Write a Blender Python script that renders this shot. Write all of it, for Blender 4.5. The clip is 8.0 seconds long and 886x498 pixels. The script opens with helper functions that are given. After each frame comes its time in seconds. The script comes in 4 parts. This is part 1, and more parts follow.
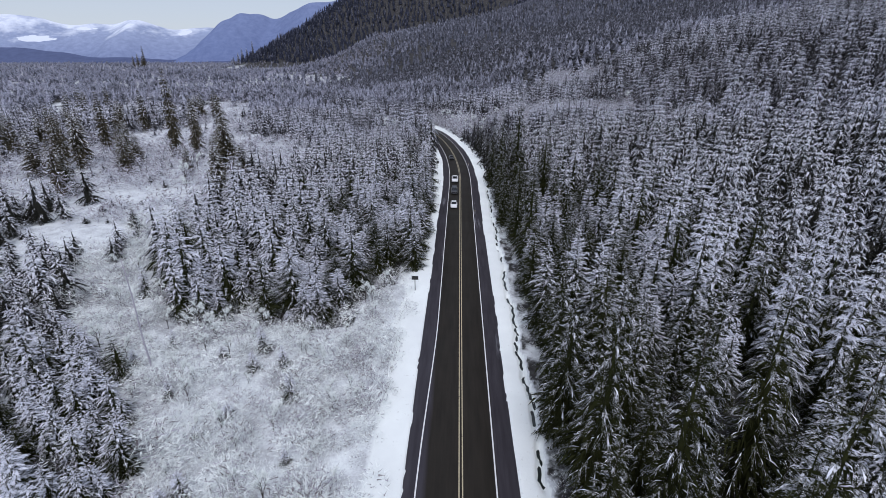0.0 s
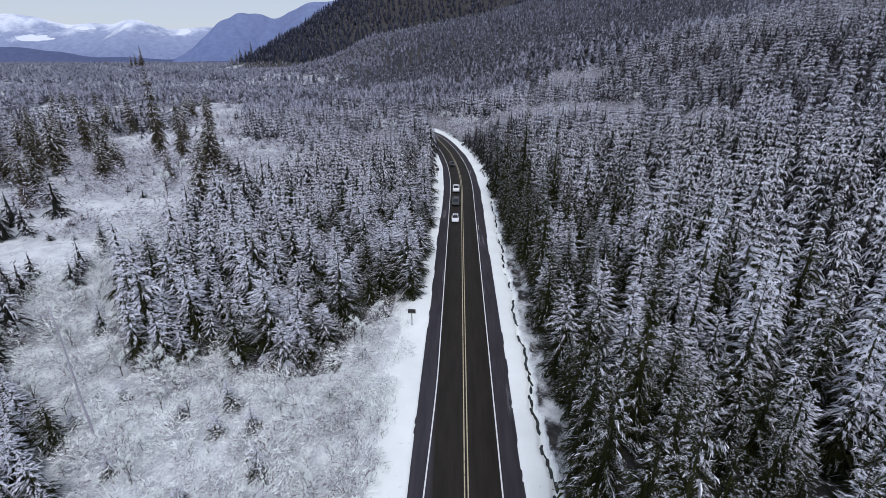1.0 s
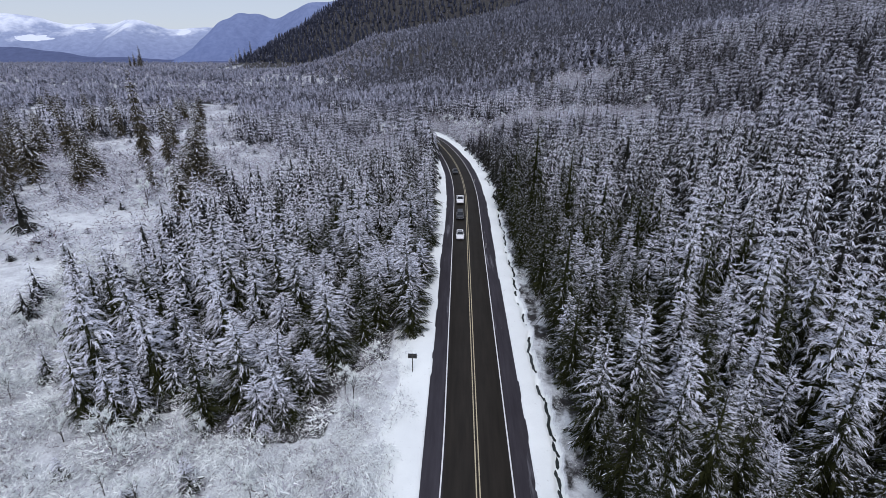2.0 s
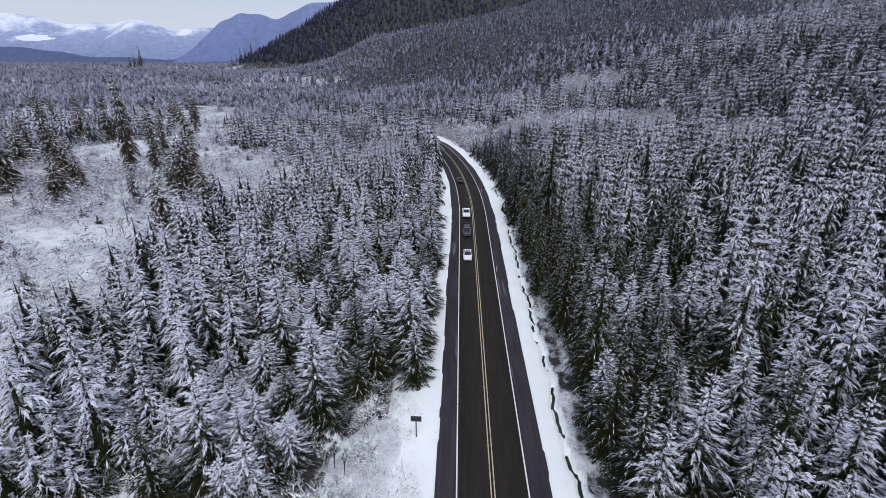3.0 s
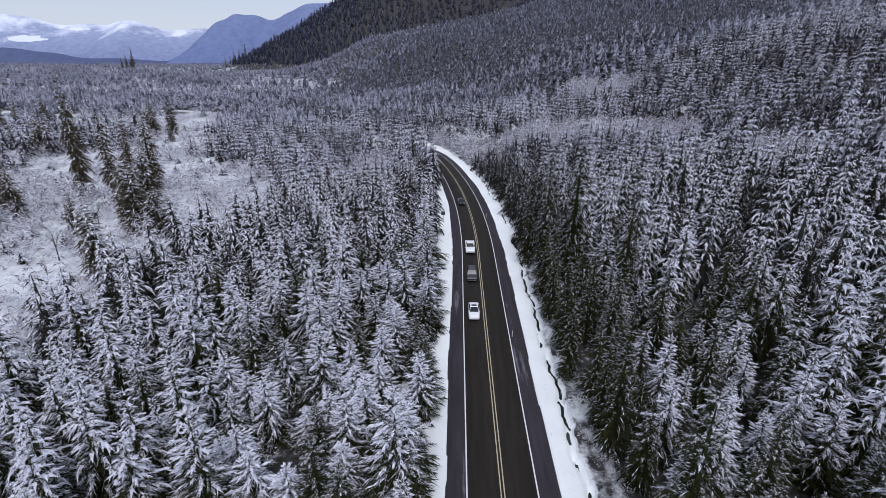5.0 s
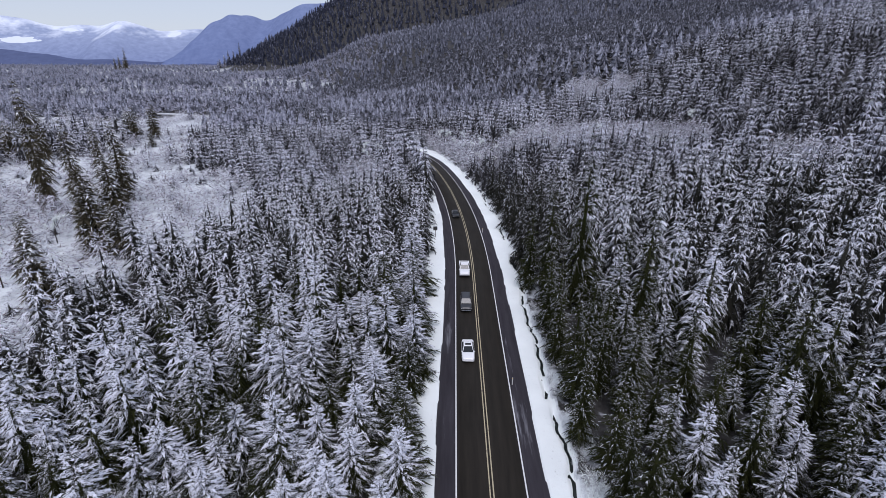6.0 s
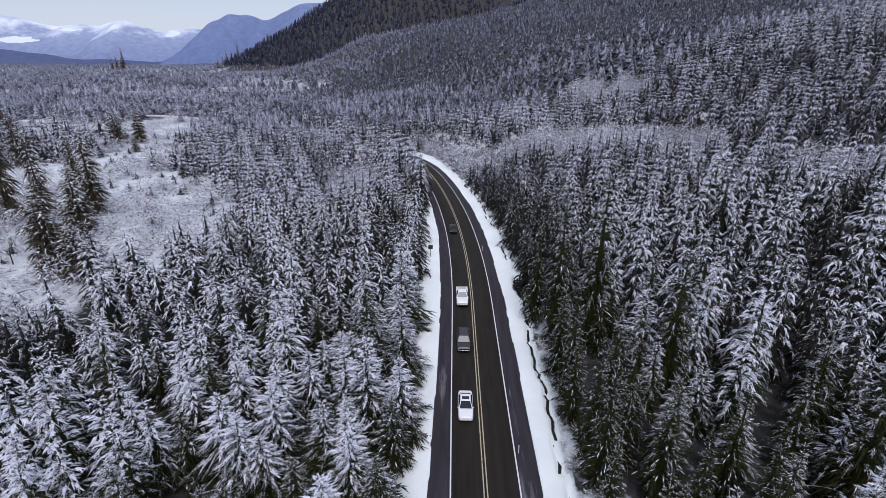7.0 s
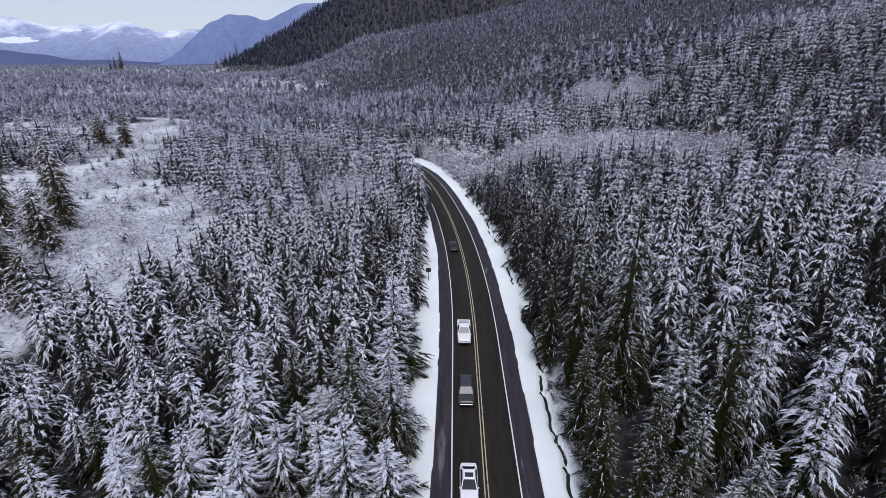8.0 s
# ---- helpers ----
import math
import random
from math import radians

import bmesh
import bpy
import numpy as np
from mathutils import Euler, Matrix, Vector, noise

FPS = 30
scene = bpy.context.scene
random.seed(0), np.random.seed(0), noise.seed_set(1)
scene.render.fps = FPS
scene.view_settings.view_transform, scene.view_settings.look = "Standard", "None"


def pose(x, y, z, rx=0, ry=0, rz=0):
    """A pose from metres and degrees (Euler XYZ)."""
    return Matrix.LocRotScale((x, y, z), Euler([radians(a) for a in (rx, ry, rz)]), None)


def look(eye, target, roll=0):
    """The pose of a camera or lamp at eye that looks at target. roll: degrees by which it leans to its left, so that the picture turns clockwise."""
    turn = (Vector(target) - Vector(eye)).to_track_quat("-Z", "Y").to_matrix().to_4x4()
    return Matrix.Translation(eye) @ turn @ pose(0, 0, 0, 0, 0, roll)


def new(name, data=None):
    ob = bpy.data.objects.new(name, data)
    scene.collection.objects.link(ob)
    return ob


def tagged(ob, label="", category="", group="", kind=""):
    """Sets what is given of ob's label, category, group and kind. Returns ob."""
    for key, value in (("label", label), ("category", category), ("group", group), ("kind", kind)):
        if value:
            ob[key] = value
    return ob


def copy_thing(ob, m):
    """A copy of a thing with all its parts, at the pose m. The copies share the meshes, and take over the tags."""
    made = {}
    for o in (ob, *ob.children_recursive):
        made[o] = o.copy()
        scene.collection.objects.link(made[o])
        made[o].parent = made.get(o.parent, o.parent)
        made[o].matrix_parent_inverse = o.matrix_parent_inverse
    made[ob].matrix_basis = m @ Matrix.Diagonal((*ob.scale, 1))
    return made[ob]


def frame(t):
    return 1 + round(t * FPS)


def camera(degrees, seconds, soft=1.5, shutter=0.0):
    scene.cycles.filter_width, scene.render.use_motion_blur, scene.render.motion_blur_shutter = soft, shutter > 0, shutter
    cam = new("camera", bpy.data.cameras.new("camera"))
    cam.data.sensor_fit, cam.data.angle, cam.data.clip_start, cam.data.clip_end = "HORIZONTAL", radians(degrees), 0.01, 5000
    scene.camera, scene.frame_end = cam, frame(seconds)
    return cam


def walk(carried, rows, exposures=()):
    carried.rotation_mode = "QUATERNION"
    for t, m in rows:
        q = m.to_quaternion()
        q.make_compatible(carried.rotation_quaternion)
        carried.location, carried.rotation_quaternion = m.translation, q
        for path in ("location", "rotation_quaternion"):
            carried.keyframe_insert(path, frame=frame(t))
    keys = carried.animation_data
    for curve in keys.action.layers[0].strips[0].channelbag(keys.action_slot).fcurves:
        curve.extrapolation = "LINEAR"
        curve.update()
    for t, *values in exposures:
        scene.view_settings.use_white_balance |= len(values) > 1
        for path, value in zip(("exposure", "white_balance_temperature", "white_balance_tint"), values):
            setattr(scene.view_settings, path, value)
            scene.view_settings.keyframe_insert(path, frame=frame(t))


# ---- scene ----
cam = camera(85.6, 8.0, soft=0.8)
METRES, EYE, TILT, LEAN, TURN = 90.0, 38.0, -22.0, 0.0, 0.0
ROWS = [
    (0.0, 0.0, 0.0, 0.0, 0.0, 0.0, -0.0),
    (0.5, -0.0003, 0.0592, 0.0243, -0.02, 0.01, -0.02),
    (1.0, -0.0022, 0.1181, 0.0487, -0.04, -0.0, -0.04),
    (1.5, -0.0057, 0.177, 0.0727, -0.04, 0.02, -0.07),
    (3.0, -0.0223, 0.35, 0.1447, 0.06, 0.14, -0.31),
    (3.5, -0.0275, 0.4071, 0.1691, 0.1, 0.18, -0.36),
    (4.0, -0.0309, 0.4643, 0.1932, 0.13, 0.23, -0.34),
    (4.5, -0.0308, 0.5205, 0.218, -0.04, 0.25, -0.32),
    (6.0, -0.0136, 0.6904, 0.2901, -0.56, 0.29, 0.05),
    (6.5, -0.0078, 0.7477, 0.3149, -0.57, 0.28, 0.09),
    (7.0, -0.0032, 0.8048, 0.34, -0.57, 0.26, 0.08),
    (7.5, -0.0004, 0.8615, 0.3648, -0.56, 0.27, 0.09),
    (8.0, 0.0003, 0.9182, 0.3896, -0.52, 0.25, 0.14),
]
walk(cam, [(t, pose(0, 0, EYE, TILT, LEAN, TURN) @ pose(METRES * x, METRES * y, METRES * z, 90 + pitch, roll, yaw)) for t, x, y, z, yaw, pitch, roll in ROWS],
     exposures=((0.0, 0.24, 6060, 15.5), (3.0, 0.28, 6060, 17), (8.0, 0.32, 6040, 18.5)))

# ---- light: a pale winter overcast, the sun low and veiled ahead to the left ----
SUN_ELEV, SUN_ROT = radians(56), radians(176)
world = bpy.data.worlds.new("winter_sky")
scene.world = world
world.use_nodes = True
wn, wl = world.node_tree.nodes, world.node_tree.links
sky = wn.new("ShaderNodeTexSky")
sky.sky_type = "NISHITA"
sky.sun_disc = False
sky.sun_elevation, sky.sun_rotation = SUN_ELEV, SUN_ROT
sky.air_density, sky.dust_density, sky.ozone_density = 1.0, 0.4, 1.0
veil = wn.new("ShaderNodeMix")
veil.data_type = "RGBA"
veil.inputs[0].default_value = 0.78
veil.inputs[7].default_value = (4.65, 5.05, 5.5, 1)
wl.new(sky.outputs[0], veil.inputs[6])
wl.new(veil.outputs[2], wn["Background"].inputs[0])
wn["Background"].inputs[1].default_value = 0.1
sun = new("sun", bpy.data.lights.new("sun", "SUN"))
sun.data.energy, sun.data.angle, sun.data.color = 1.6, radians(35), (1.0, 0.97, 0.93)
sun.matrix_world = look((0, 0, 100), (-100 * math.sin(SUN_ROT), -100 * math.cos(SUN_ROT), 100 - 100 * math.tan(SUN_ELEV)))


# ---- materials ----
def material(name, rough=0.8, spec=0.3, metal=0.0):
    m = bpy.data.materials.new(name)
    m.use_nodes = True
    b = m.node_tree.nodes["Principled BSDF"]
    b.inputs["Roughness"].default_value = rough
    b.inputs["Specular IOR Level"].default_value = spec
    b.inputs["Metallic"].default_value = metal
    return m, m.node_tree.nodes, m.node_tree.links, b


def noise_node(n, l, scale, detail=4.0, coord=None, rough=0.6):
    t = n.new("ShaderNodeTexNoise")
    t.inputs["Scale"].default_value = scale
    t.inputs["Detail"].default_value = detail
    t.inputs["Roughness"].default_value = rough
    if coord is not None:
        l.new(coord, t.inputs["Vector"])
    return t.outputs["Fac"]


def ramp(n, l, fac, stops):
    r = n.new("ShaderNodeValToRGB")
    e = r.color_ramp.elements
    e[0].position, e[0].color = stops[0][0], (*stops[0][1], 1)
    e[1].position, e[1].color = stops[-1][0], (*stops[-1][1], 1)
    for p, c in stops[1:-1]:
        k = e.new(p)
        k.color = (*c, 1)
    l.new(fac, r.inputs[0])
    return r.outputs[0]


def mixed(n, l, fac, a, b, how="MIX"):
    m = n.new("ShaderNodeMix")
    m.data_type, m.blend_type = "RGBA", how
    for key, v in ((0, fac), (6, a), (7, b)):
        if isinstance(v, (int, float)):
            m.inputs[key].default_value = v
        elif isinstance(v, tuple):
            m.inputs[key].default_value = (*v, 1)
        else:
            l.new(v, m.inputs[key])
    return m.outputs[2]


def maths(n, l, op, a, b=0.0, c=0.0):
    m = n.new("ShaderNodeMath")
    m.operation = op
    for i, v in enumerate((a, b, c)):
        if isinstance(v, (int, float)):
            m.inputs[i].default_value = v
        else:
            l.new(v, m.inputs[i])
    return m.outputs[0]


def bump(n, l, b, height, strength, dist):
    k = n.new("ShaderNodeBump")
    k.inputs["Strength"].default_value, k.inputs["Distance"].default_value = strength, dist
    l.new(height, k.inputs["Height"])
    l.new(k.outputs[0], b.inputs["Normal"])


def where(n):
    return n.new("ShaderNodeNewGeometry").outputs["Position"]


def plain(name, colour, rough=0.6, spec=0.4, metal=0.0, grain=6.0, vary=0.15):
    m, n, l, b = material(name, rough, spec, metal)
    lo, hi = tuple(c * (1 - vary) for c in colour), tuple(min(1, c * (1 + vary)) for c in colour)
    l.new(ramp(n, l, noise_node(n, l, grain, 4, n.new("ShaderNodeTexCoord").outputs["Object"]), [(0.3, lo), (0.7, hi)]), b.inputs["Base Color"])
    return m


def snow_material(name="snow", lo=(0.66, 0.69, 0.75), hi=(0.86, 0.88, 0.92)):
    m, n, l, b = material(name, 0.85, 0.2)
    p = where(n)
    c = ramp(n, l, noise_node(n, l, 1.3, 5, p), [(0.3, lo), (0.6, hi)])
    l.new(c, b.inputs["Base Color"])
    return m


def ground_material():
    """Old snow with brown grass and twigs showing through it in places; under the woods litter with shade put into its
    colour.
    """
    m, n, l, b = material("ground_snow", 0.9, 0.2)
    p = where(n)
    big, fine = noise_node(n, l, 0.09, 4, p), noise_node(n, l, 2.2, 6, p, 0.7)
    c = ramp(n, l, big, [(0.3, (0.74, 0.77, 0.765)), (0.65, (0.85, 0.885, 0.87))])
    litter = ramp(n, l, fine, [(0.62, (0, 0, 0)), (0.72, (1, 1, 1))])
    c = mixed(n, l, maths(n, l, "MULTIPLY", litter, 0.35), c, (0.2, 0.17, 0.15))
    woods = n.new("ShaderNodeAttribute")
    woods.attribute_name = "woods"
    brushy = ramp(n, l, woods.outputs["Fac"], [(0.08, (0, 0, 0)), (0.25, (1, 1, 1))])
    tangle = ramp(n, l, maths(n, l, "ADD", maths(n, l, "MULTIPLY", noise_node(n, l, 0.35, 3, p), 0.55), maths(n, l, "MULTIPLY", noise_node(n, l, 3.5, 4, p, 0.7), 0.45)), [(0.38, (0.36, 0.37, 0.395)), (0.5, (0.57, 0.59, 0.62)), (0.62, (0.73, 0.77, 0.78))])
    c = mixed(n, l, maths(n, l, "MULTIPLY", brushy, 0.8), c, tangle)
    # needle litter, painted near-black to carry the shade between the trees too
    shaded_duff = ramp(n, l, noise_node(n, l, 0.8, 5, p), [(0.4, (0.028, 0.026, 0.025)), (0.6, (0.06, 0.058, 0.058)), (0.75, (0.5, 0.52, 0.58))])
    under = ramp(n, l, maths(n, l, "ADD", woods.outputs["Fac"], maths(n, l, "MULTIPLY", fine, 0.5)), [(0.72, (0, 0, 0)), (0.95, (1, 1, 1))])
    c = mixed(n, l, under, c, shaded_duff)
    l.new(c, b.inputs["Base Color"])
    bump(n, l, b, fine, 0.3, 0.12)
    return m


def foliage_material(name, lo, hi, white=(0.93, 0.94, 0.96), dull=(0.8, 0.83, 0.89), patch=1.5, grain=6.0, soft=0.14):
    """Needled sprays with snow lying on them in patches; the mesh's "snow" value says how thickly. patch and grain: the snow's texture per metre."""
    m, n, l, b = material(name, 0.8, 0.15)
    p = where(n)
    v = maths(n, l, "ADD", noise_node(n, l, 0.12, 3, p), maths(n, l, "MULTIPLY", noise_node(n, l, 2.5, 3, p), 0.6))
    green = ramp(n, l, maths(n, l, "MULTIPLY", v, 0.62), [(0.3, lo), (0.7, hi)])
    snow = ramp(n, l, noise_node(n, l, 1.1, 4, p), [(0.3, dull), (0.6, white)])
    lump = maths(n, l, "MULTIPLY_ADD", noise_node(n, l, patch, 2.0, p), 1.3, -0.65)
    fleck = maths(n, l, "MULTIPLY_ADD", noise_node(n, l, grain, 2.0, p), 1.9, -0.95)
    load = n.new("ShaderNodeAttribute")
    load.attribute_name = "snow"
    level = maths(n, l, "MULTIPLY_ADD", maths(n, l, "ADD", lump, fleck), maths(n, l, "MULTIPLY_ADD", load.outputs["Fac"], 0.9, 0.4), load.outputs["Fac"])
    on = n.new("ShaderNodeMapRange")
    on.inputs[1].default_value, on.inputs[2].default_value = 0.5 - soft, 0.5 + soft
    l.new(level, on.inputs[0])
    c = mixed(n, l, on.outputs[0], green, snow)
    l.new(c, b.inputs["Base Color"])
    glow, mix = n.new("ShaderNodeBsdfTranslucent"), n.new("ShaderNodeMixShader")
    l.new(c, glow.inputs[0])
    mix.inputs[0].default_value = 0.22
    l.new(b.outputs[0], mix.inputs[1])
    l.new(glow.outputs[0], mix.inputs[2])
    l.new(mix.outputs[0], n["Material Output"].inputs[0])
    return m


def asphalt_material():
    """Damp asphalt: dark travelled lanes, salt-greyed shoulders, faint wheel tracks. UV is metres across and along."""
    m, n, l, b = material("asphalt", 0.75, 0.15)
    uv = n.new("ShaderNodeUVMap").outputs[0]
    sep = n.new("ShaderNodeSeparateXYZ")
    l.new(uv, sep.inputs[0])
    across = maths(n, l, "ABSOLUTE", sep.outputs[0])
    stretch = n.new("ShaderNodeMapping")
    stretch.inputs["Scale"].default_value = (1.0, 0.08, 1.0)
    l.new(uv, stretch.inputs[0])
    streak = noise_node(n, l, 1.6, 5, stretch.outputs[0])
    wide = noise_node(n, l, 0.15, 3, uv)
    grain = noise_node(n, l, 30.0, 3, uv)
    lane = ramp(n, l, streak, [(0.3, (0.015, 0.0125, 0.0095)), (0.7, (0.029, 0.024, 0.0185))])
    side = ramp(n, l, streak, [(0.3, (0.036, 0.032, 0.04)), (0.7, (0.066, 0.06, 0.072))])
    edge = n.new("ShaderNodeMapRange")
    for i, v in ((1, 3.2), (2, 3.75), (3, 0.0), (4, 1.0)):
        edge.inputs[i].default_value = v
    l.new(maths(n, l, "ADD", across, maths(n, l, "MULTIPLY", maths(n, l, "SUBTRACT", wide, 0.5), 0.5)), edge.inputs[0])
    c = mixed(n, l, edge.outputs[0], lane, side)
    worn = ramp(n, l, noise_node(n, l, 0.35, 6, stretch.outputs[0], 0.7), [(0.6, (0, 0, 0)), (0.7, (1, 1, 1))])
    c = mixed(n, l, maths(n, l, "MULTIPLY", maths(n, l, "MULTIPLY", worn, edge.outputs[0]), 0.5), c, (0.5, 0.5, 0.56))
    c = mixed(n, l, maths(n, l, "MULTIPLY", grain, 0.35), c, (0.02, 0.02, 0.02))
    l.new(c, b.inputs["Base Color"])
    l.new(maths(n, l, "ADD", maths(n, l, "MULTIPLY", wide, 0.25), 0.6), b.inputs["Roughness"])
    bump(n, l, b, grain, 0.25, 0.01)
    return m


def line_material(name, colour, thin):
    m, n, l, b = material(name, 0.6, 0.3)
    p = where(n)
    w = ramp(n, l, noise_node(n, l, 1.7, 6, p, 0.75), [(thin, (0, 0, 0)), (thin + 0.16, (1, 1, 1))])
    l.new(mixed(n, l, w, (0.09, 0.085, 0.085), colour), b.inputs["Base Color"])
    return m


SNOW = snow_material()
BOUGH_SNOW = snow_material("bough_snow", (0.68, 0.7, 0.79), (0.86, 0.87, 0.93))
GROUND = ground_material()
FROST = snow_material("hoar_frost", (0.74, 0.775, 0.765), (0.91, 0.945, 0.93))
FIR = foliage_material("snowy_fir", (0.0125, 0.0155, 0.004), (0.037, 0.04, 0.011), (0.84, 0.85, 0.92), (0.66, 0.68, 0.78), grain=7.0, soft=0.28)
# stand and hill firs: a touch of haze painted into the needle greys
MID_FIR = foliage_material("snowy_fir_stand", (0.014, 0.0145, 0.011), (0.037, 0.036, 0.029), (0.87, 0.88, 0.94), (0.7, 0.715, 0.8), 0.9, 3.5, 0.25)
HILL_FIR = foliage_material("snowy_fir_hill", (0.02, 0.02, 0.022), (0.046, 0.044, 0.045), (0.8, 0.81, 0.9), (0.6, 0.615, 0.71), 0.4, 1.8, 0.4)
OLD_FIR = foliage_material("weathered_conifer", (0.04, 0.036, 0.022), (0.11, 0.092, 0.058), patch=0.8, grain=3.0)
# further firs: haze put into needle and snow colours, paler and bluer
HAZY_FAR_FIR = foliage_material("far_snowy_fir", (0.036, 0.038, 0.045), (0.085, 0.086, 0.1), (0.52, 0.53, 0.63), (0.38, 0.39, 0.48), 0.25, 1.0, 0.45)
HAZY_VALLEY_FIR = foliage_material("valley_fir", (0.05, 0.053, 0.068), (0.1, 0.104, 0.126), (0.4, 0.41, 0.5), (0.3, 0.31, 0.39), 0.2, 0.5, 0.5)
HAZY_RIDGE_FIR = foliage_material("ridge_conifer", (0.026, 0.03, 0.05), (0.05, 0.056, 0.085), (0.3, 0.31, 0.4), (0.2, 0.21, 0.28), 0.2, 0.5, 0.3)
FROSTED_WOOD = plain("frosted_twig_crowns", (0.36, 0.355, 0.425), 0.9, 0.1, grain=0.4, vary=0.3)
TWIG = plain("bare_twigs", (0.15, 0.125, 0.13), 0.85, 0.2)
HOARY = plain("hoary_twigs", (0.4, 0.385, 0.44), 0.85, 0.2)
MEADOW_FROST = snow_material("meadow_frost", (0.56, 0.57, 0.63), (0.7, 0.72, 0.775))
BARK = plain("bark", (0.05, 0.04, 0.034), 0.9, 0.2)
ASPHALT = asphalt_material()
WHITE_LINE = line_material("white_road_paint", (0.72, 0.72, 0.72), 0.22)
YELLOW_LINE = line_material("yellow_road_paint", (0.46, 0.4, 0.27), 0.3)


# ---- building helpers ----
def mesh_of(name, verts, tris, mats, index=None, uv=None, smooth=False, snow=None, field="snow"):
    me = bpy.data.meshes.new(name)
    verts, tris = np.asarray(verts, dtype=np.float32), np.asarray(tris, dtype=np.int32)
    k = tris.shape[1]
    me.vertices.add(len(verts))
    me.vertices.foreach_set("co", verts.ravel())
    me.loops.add(tris.size)
    me.loops.foreach_set("vertex_index", tris.ravel())
    me.polygons.add(len(tris))
    me.polygons.foreach_set("loop_start", np.arange(len(tris), dtype=np.int32) * k)
    for m in mats:
        me.materials.append(m)
    if index is not None:
        me.polygons.foreach_set("material_index", np.asarray(index, dtype=np.int32))
    if smooth:
        me.polygons.foreach_set("use_smooth", np.ones(len(tris), dtype=bool))
    if uv is not None:
        layer = me.uv_layers.new(name="UVMap")
        layer.data.foreach_set("uv", np.asarray(uv, dtype=np.float32)[tris.ravel()].ravel())
    if snow is not None:
        me.attributes.new(field, "FLOAT", "POINT").data.foreach_set("value", np.asarray(snow, dtype=np.float32))
    me.update(calc_edges=True)
    return me


def part(name, bm, mat, parent, label="", smooth=False):
    me = bpy.data.meshes.new(name)
    bm.to_mesh(me)
    bm.free()
    me.materials.append(mat)
    if smooth:
        me.polygons.foreach_set("use_smooth", np.ones(len(me.polygons), dtype=bool))
    ob = new(name, me)
    ob.parent = parent
    return tagged(ob, label)


# ---- plan: road line and lie of the land ----
def road_x(y):
    """The centre of the road: straight, then a left-hand bend."""
    y = np.asarray(y, dtype=float)
    u = np.clip(y - 150, 0, 150)
    w = np.clip(y - 240, 0, 60)
    return 0.58 + 0.033 * np.minimum(y, 300) - u * u / 860 - w ** 3 / 24000 - np.maximum(y - 300, 0) * 0.75


_rng = np.random.RandomState(7)
_waves = [(_rng.uniform(0, 2 * math.pi), _rng.uniform(0, 2 * math.pi)) for _ in range(60)]


def rolling(x, y, size, seed=0, octaves=3):
    """Smooth irregular waves between about -1 and 1, of the given size in metres."""
    out, amp, total = np.zeros(np.broadcast(x, y).shape), 1.0, 0.0
    for o in range(octaves):
        for j in range(4):
            a, ph = _waves[(seed * 7 + o * 4 + j) % 60]
            k = 2 * math.pi / size * 1.9 ** o * (0.7 + 0.2 * j)
            out = out + amp * np.sin(k * (x * math.cos(a) + y * math.sin(a)) + ph * 3 + j)
        total += amp * 2.2
        amp *= 0.55
    return out / total


def ease(a, b, v):
    t = np.clip((v - a) / (b - a), 0, 1)
    return t * t * (3 - 2 * t)


def stream_u(y):
    """How far right of the road's centre the ditch runs."""
    return 8.2 + 0.25 * np.sin(y * 0.31) + 0.16 * np.sin(y * 0.83 + 1) + 0.12 * np.sin(y * 2.1) + 0.12 * np.sin(y * 3.4 + 0.7) * np.sin(y * 0.23) + ease(120, 170, y) * (0.8 + 0.5 * np.sin(y * 0.21))


HILL_S = np.array([-200.0, -40, 10, 38, 81, 104, 128, 153, 174, 420, 900, 1600])
HILL_Z = np.array([0.0, 0, 2.0, 6.0, 11.0, 17.0, 26.0, 37.0, 45.0, 88.0, 190.0, 330.0])


def land(x, y):
    """Height of the ground. Flat valley with the road, a hill on the right, ridges behind."""
    x, y = np.asarray(x, dtype=float), np.asarray(y, dtype=float)
    u = x - road_x(y)
    s = x + 0.35 * (y - 216)
    hill = np.interp(s, HILL_S, HILL_Z) * ease(60, 190, y + 0.6 * np.maximum(x - 40, 0))
    fall = 1 - ease(1180, 1420, y) * ease(250, -50, x)
    hill = hill * (0.25 + 0.75 * fall)
    hill = hill + 0.045 * np.clip(y - 550, 0, 700) * ease(-420, -150, x) * fall
    ridge = ease(1350, 1900, y) * np.clip(0.62 * (x + 630 - 0.1 * (y - 1900)) + 34 * ease(-10, 90, x + 630 - 0.1 * (y - 1900)), 0, 420)
    z = np.maximum(hill, ridge)
    off = np.maximum(ease(9.5, 30, np.abs(u)), ease(380, 440, y))
    u = np.where(y > 400, 500.0, u)
    z = z * np.where(u > 0, ease(8, 40, u), ease(8, 30, -u))
    z = z + off * (0.5 * rolling(x, y, 26, 1) + 2.0 * rolling(x, y, 140, 2) * ease(40, 160, np.abs(u)))
    z = z - 0.7 * ease(7, 13, -u) * (1 - ease(40, 120, -u))
    d = np.abs(u - stream_u(y))
    pool = 1.0 * np.exp(-((y - 159) / 3.5) ** 2)
    gate = np.maximum(ease(-0.6, -0.2, rolling(y * 0.6, y, 17, 25)), ease(0.2, 0.6, pool))
    z = z - 0.75 * (1 - ease(0.05 + pool, 0.5 + pool, d)) * ease(300, 250, y) * gate
    return z


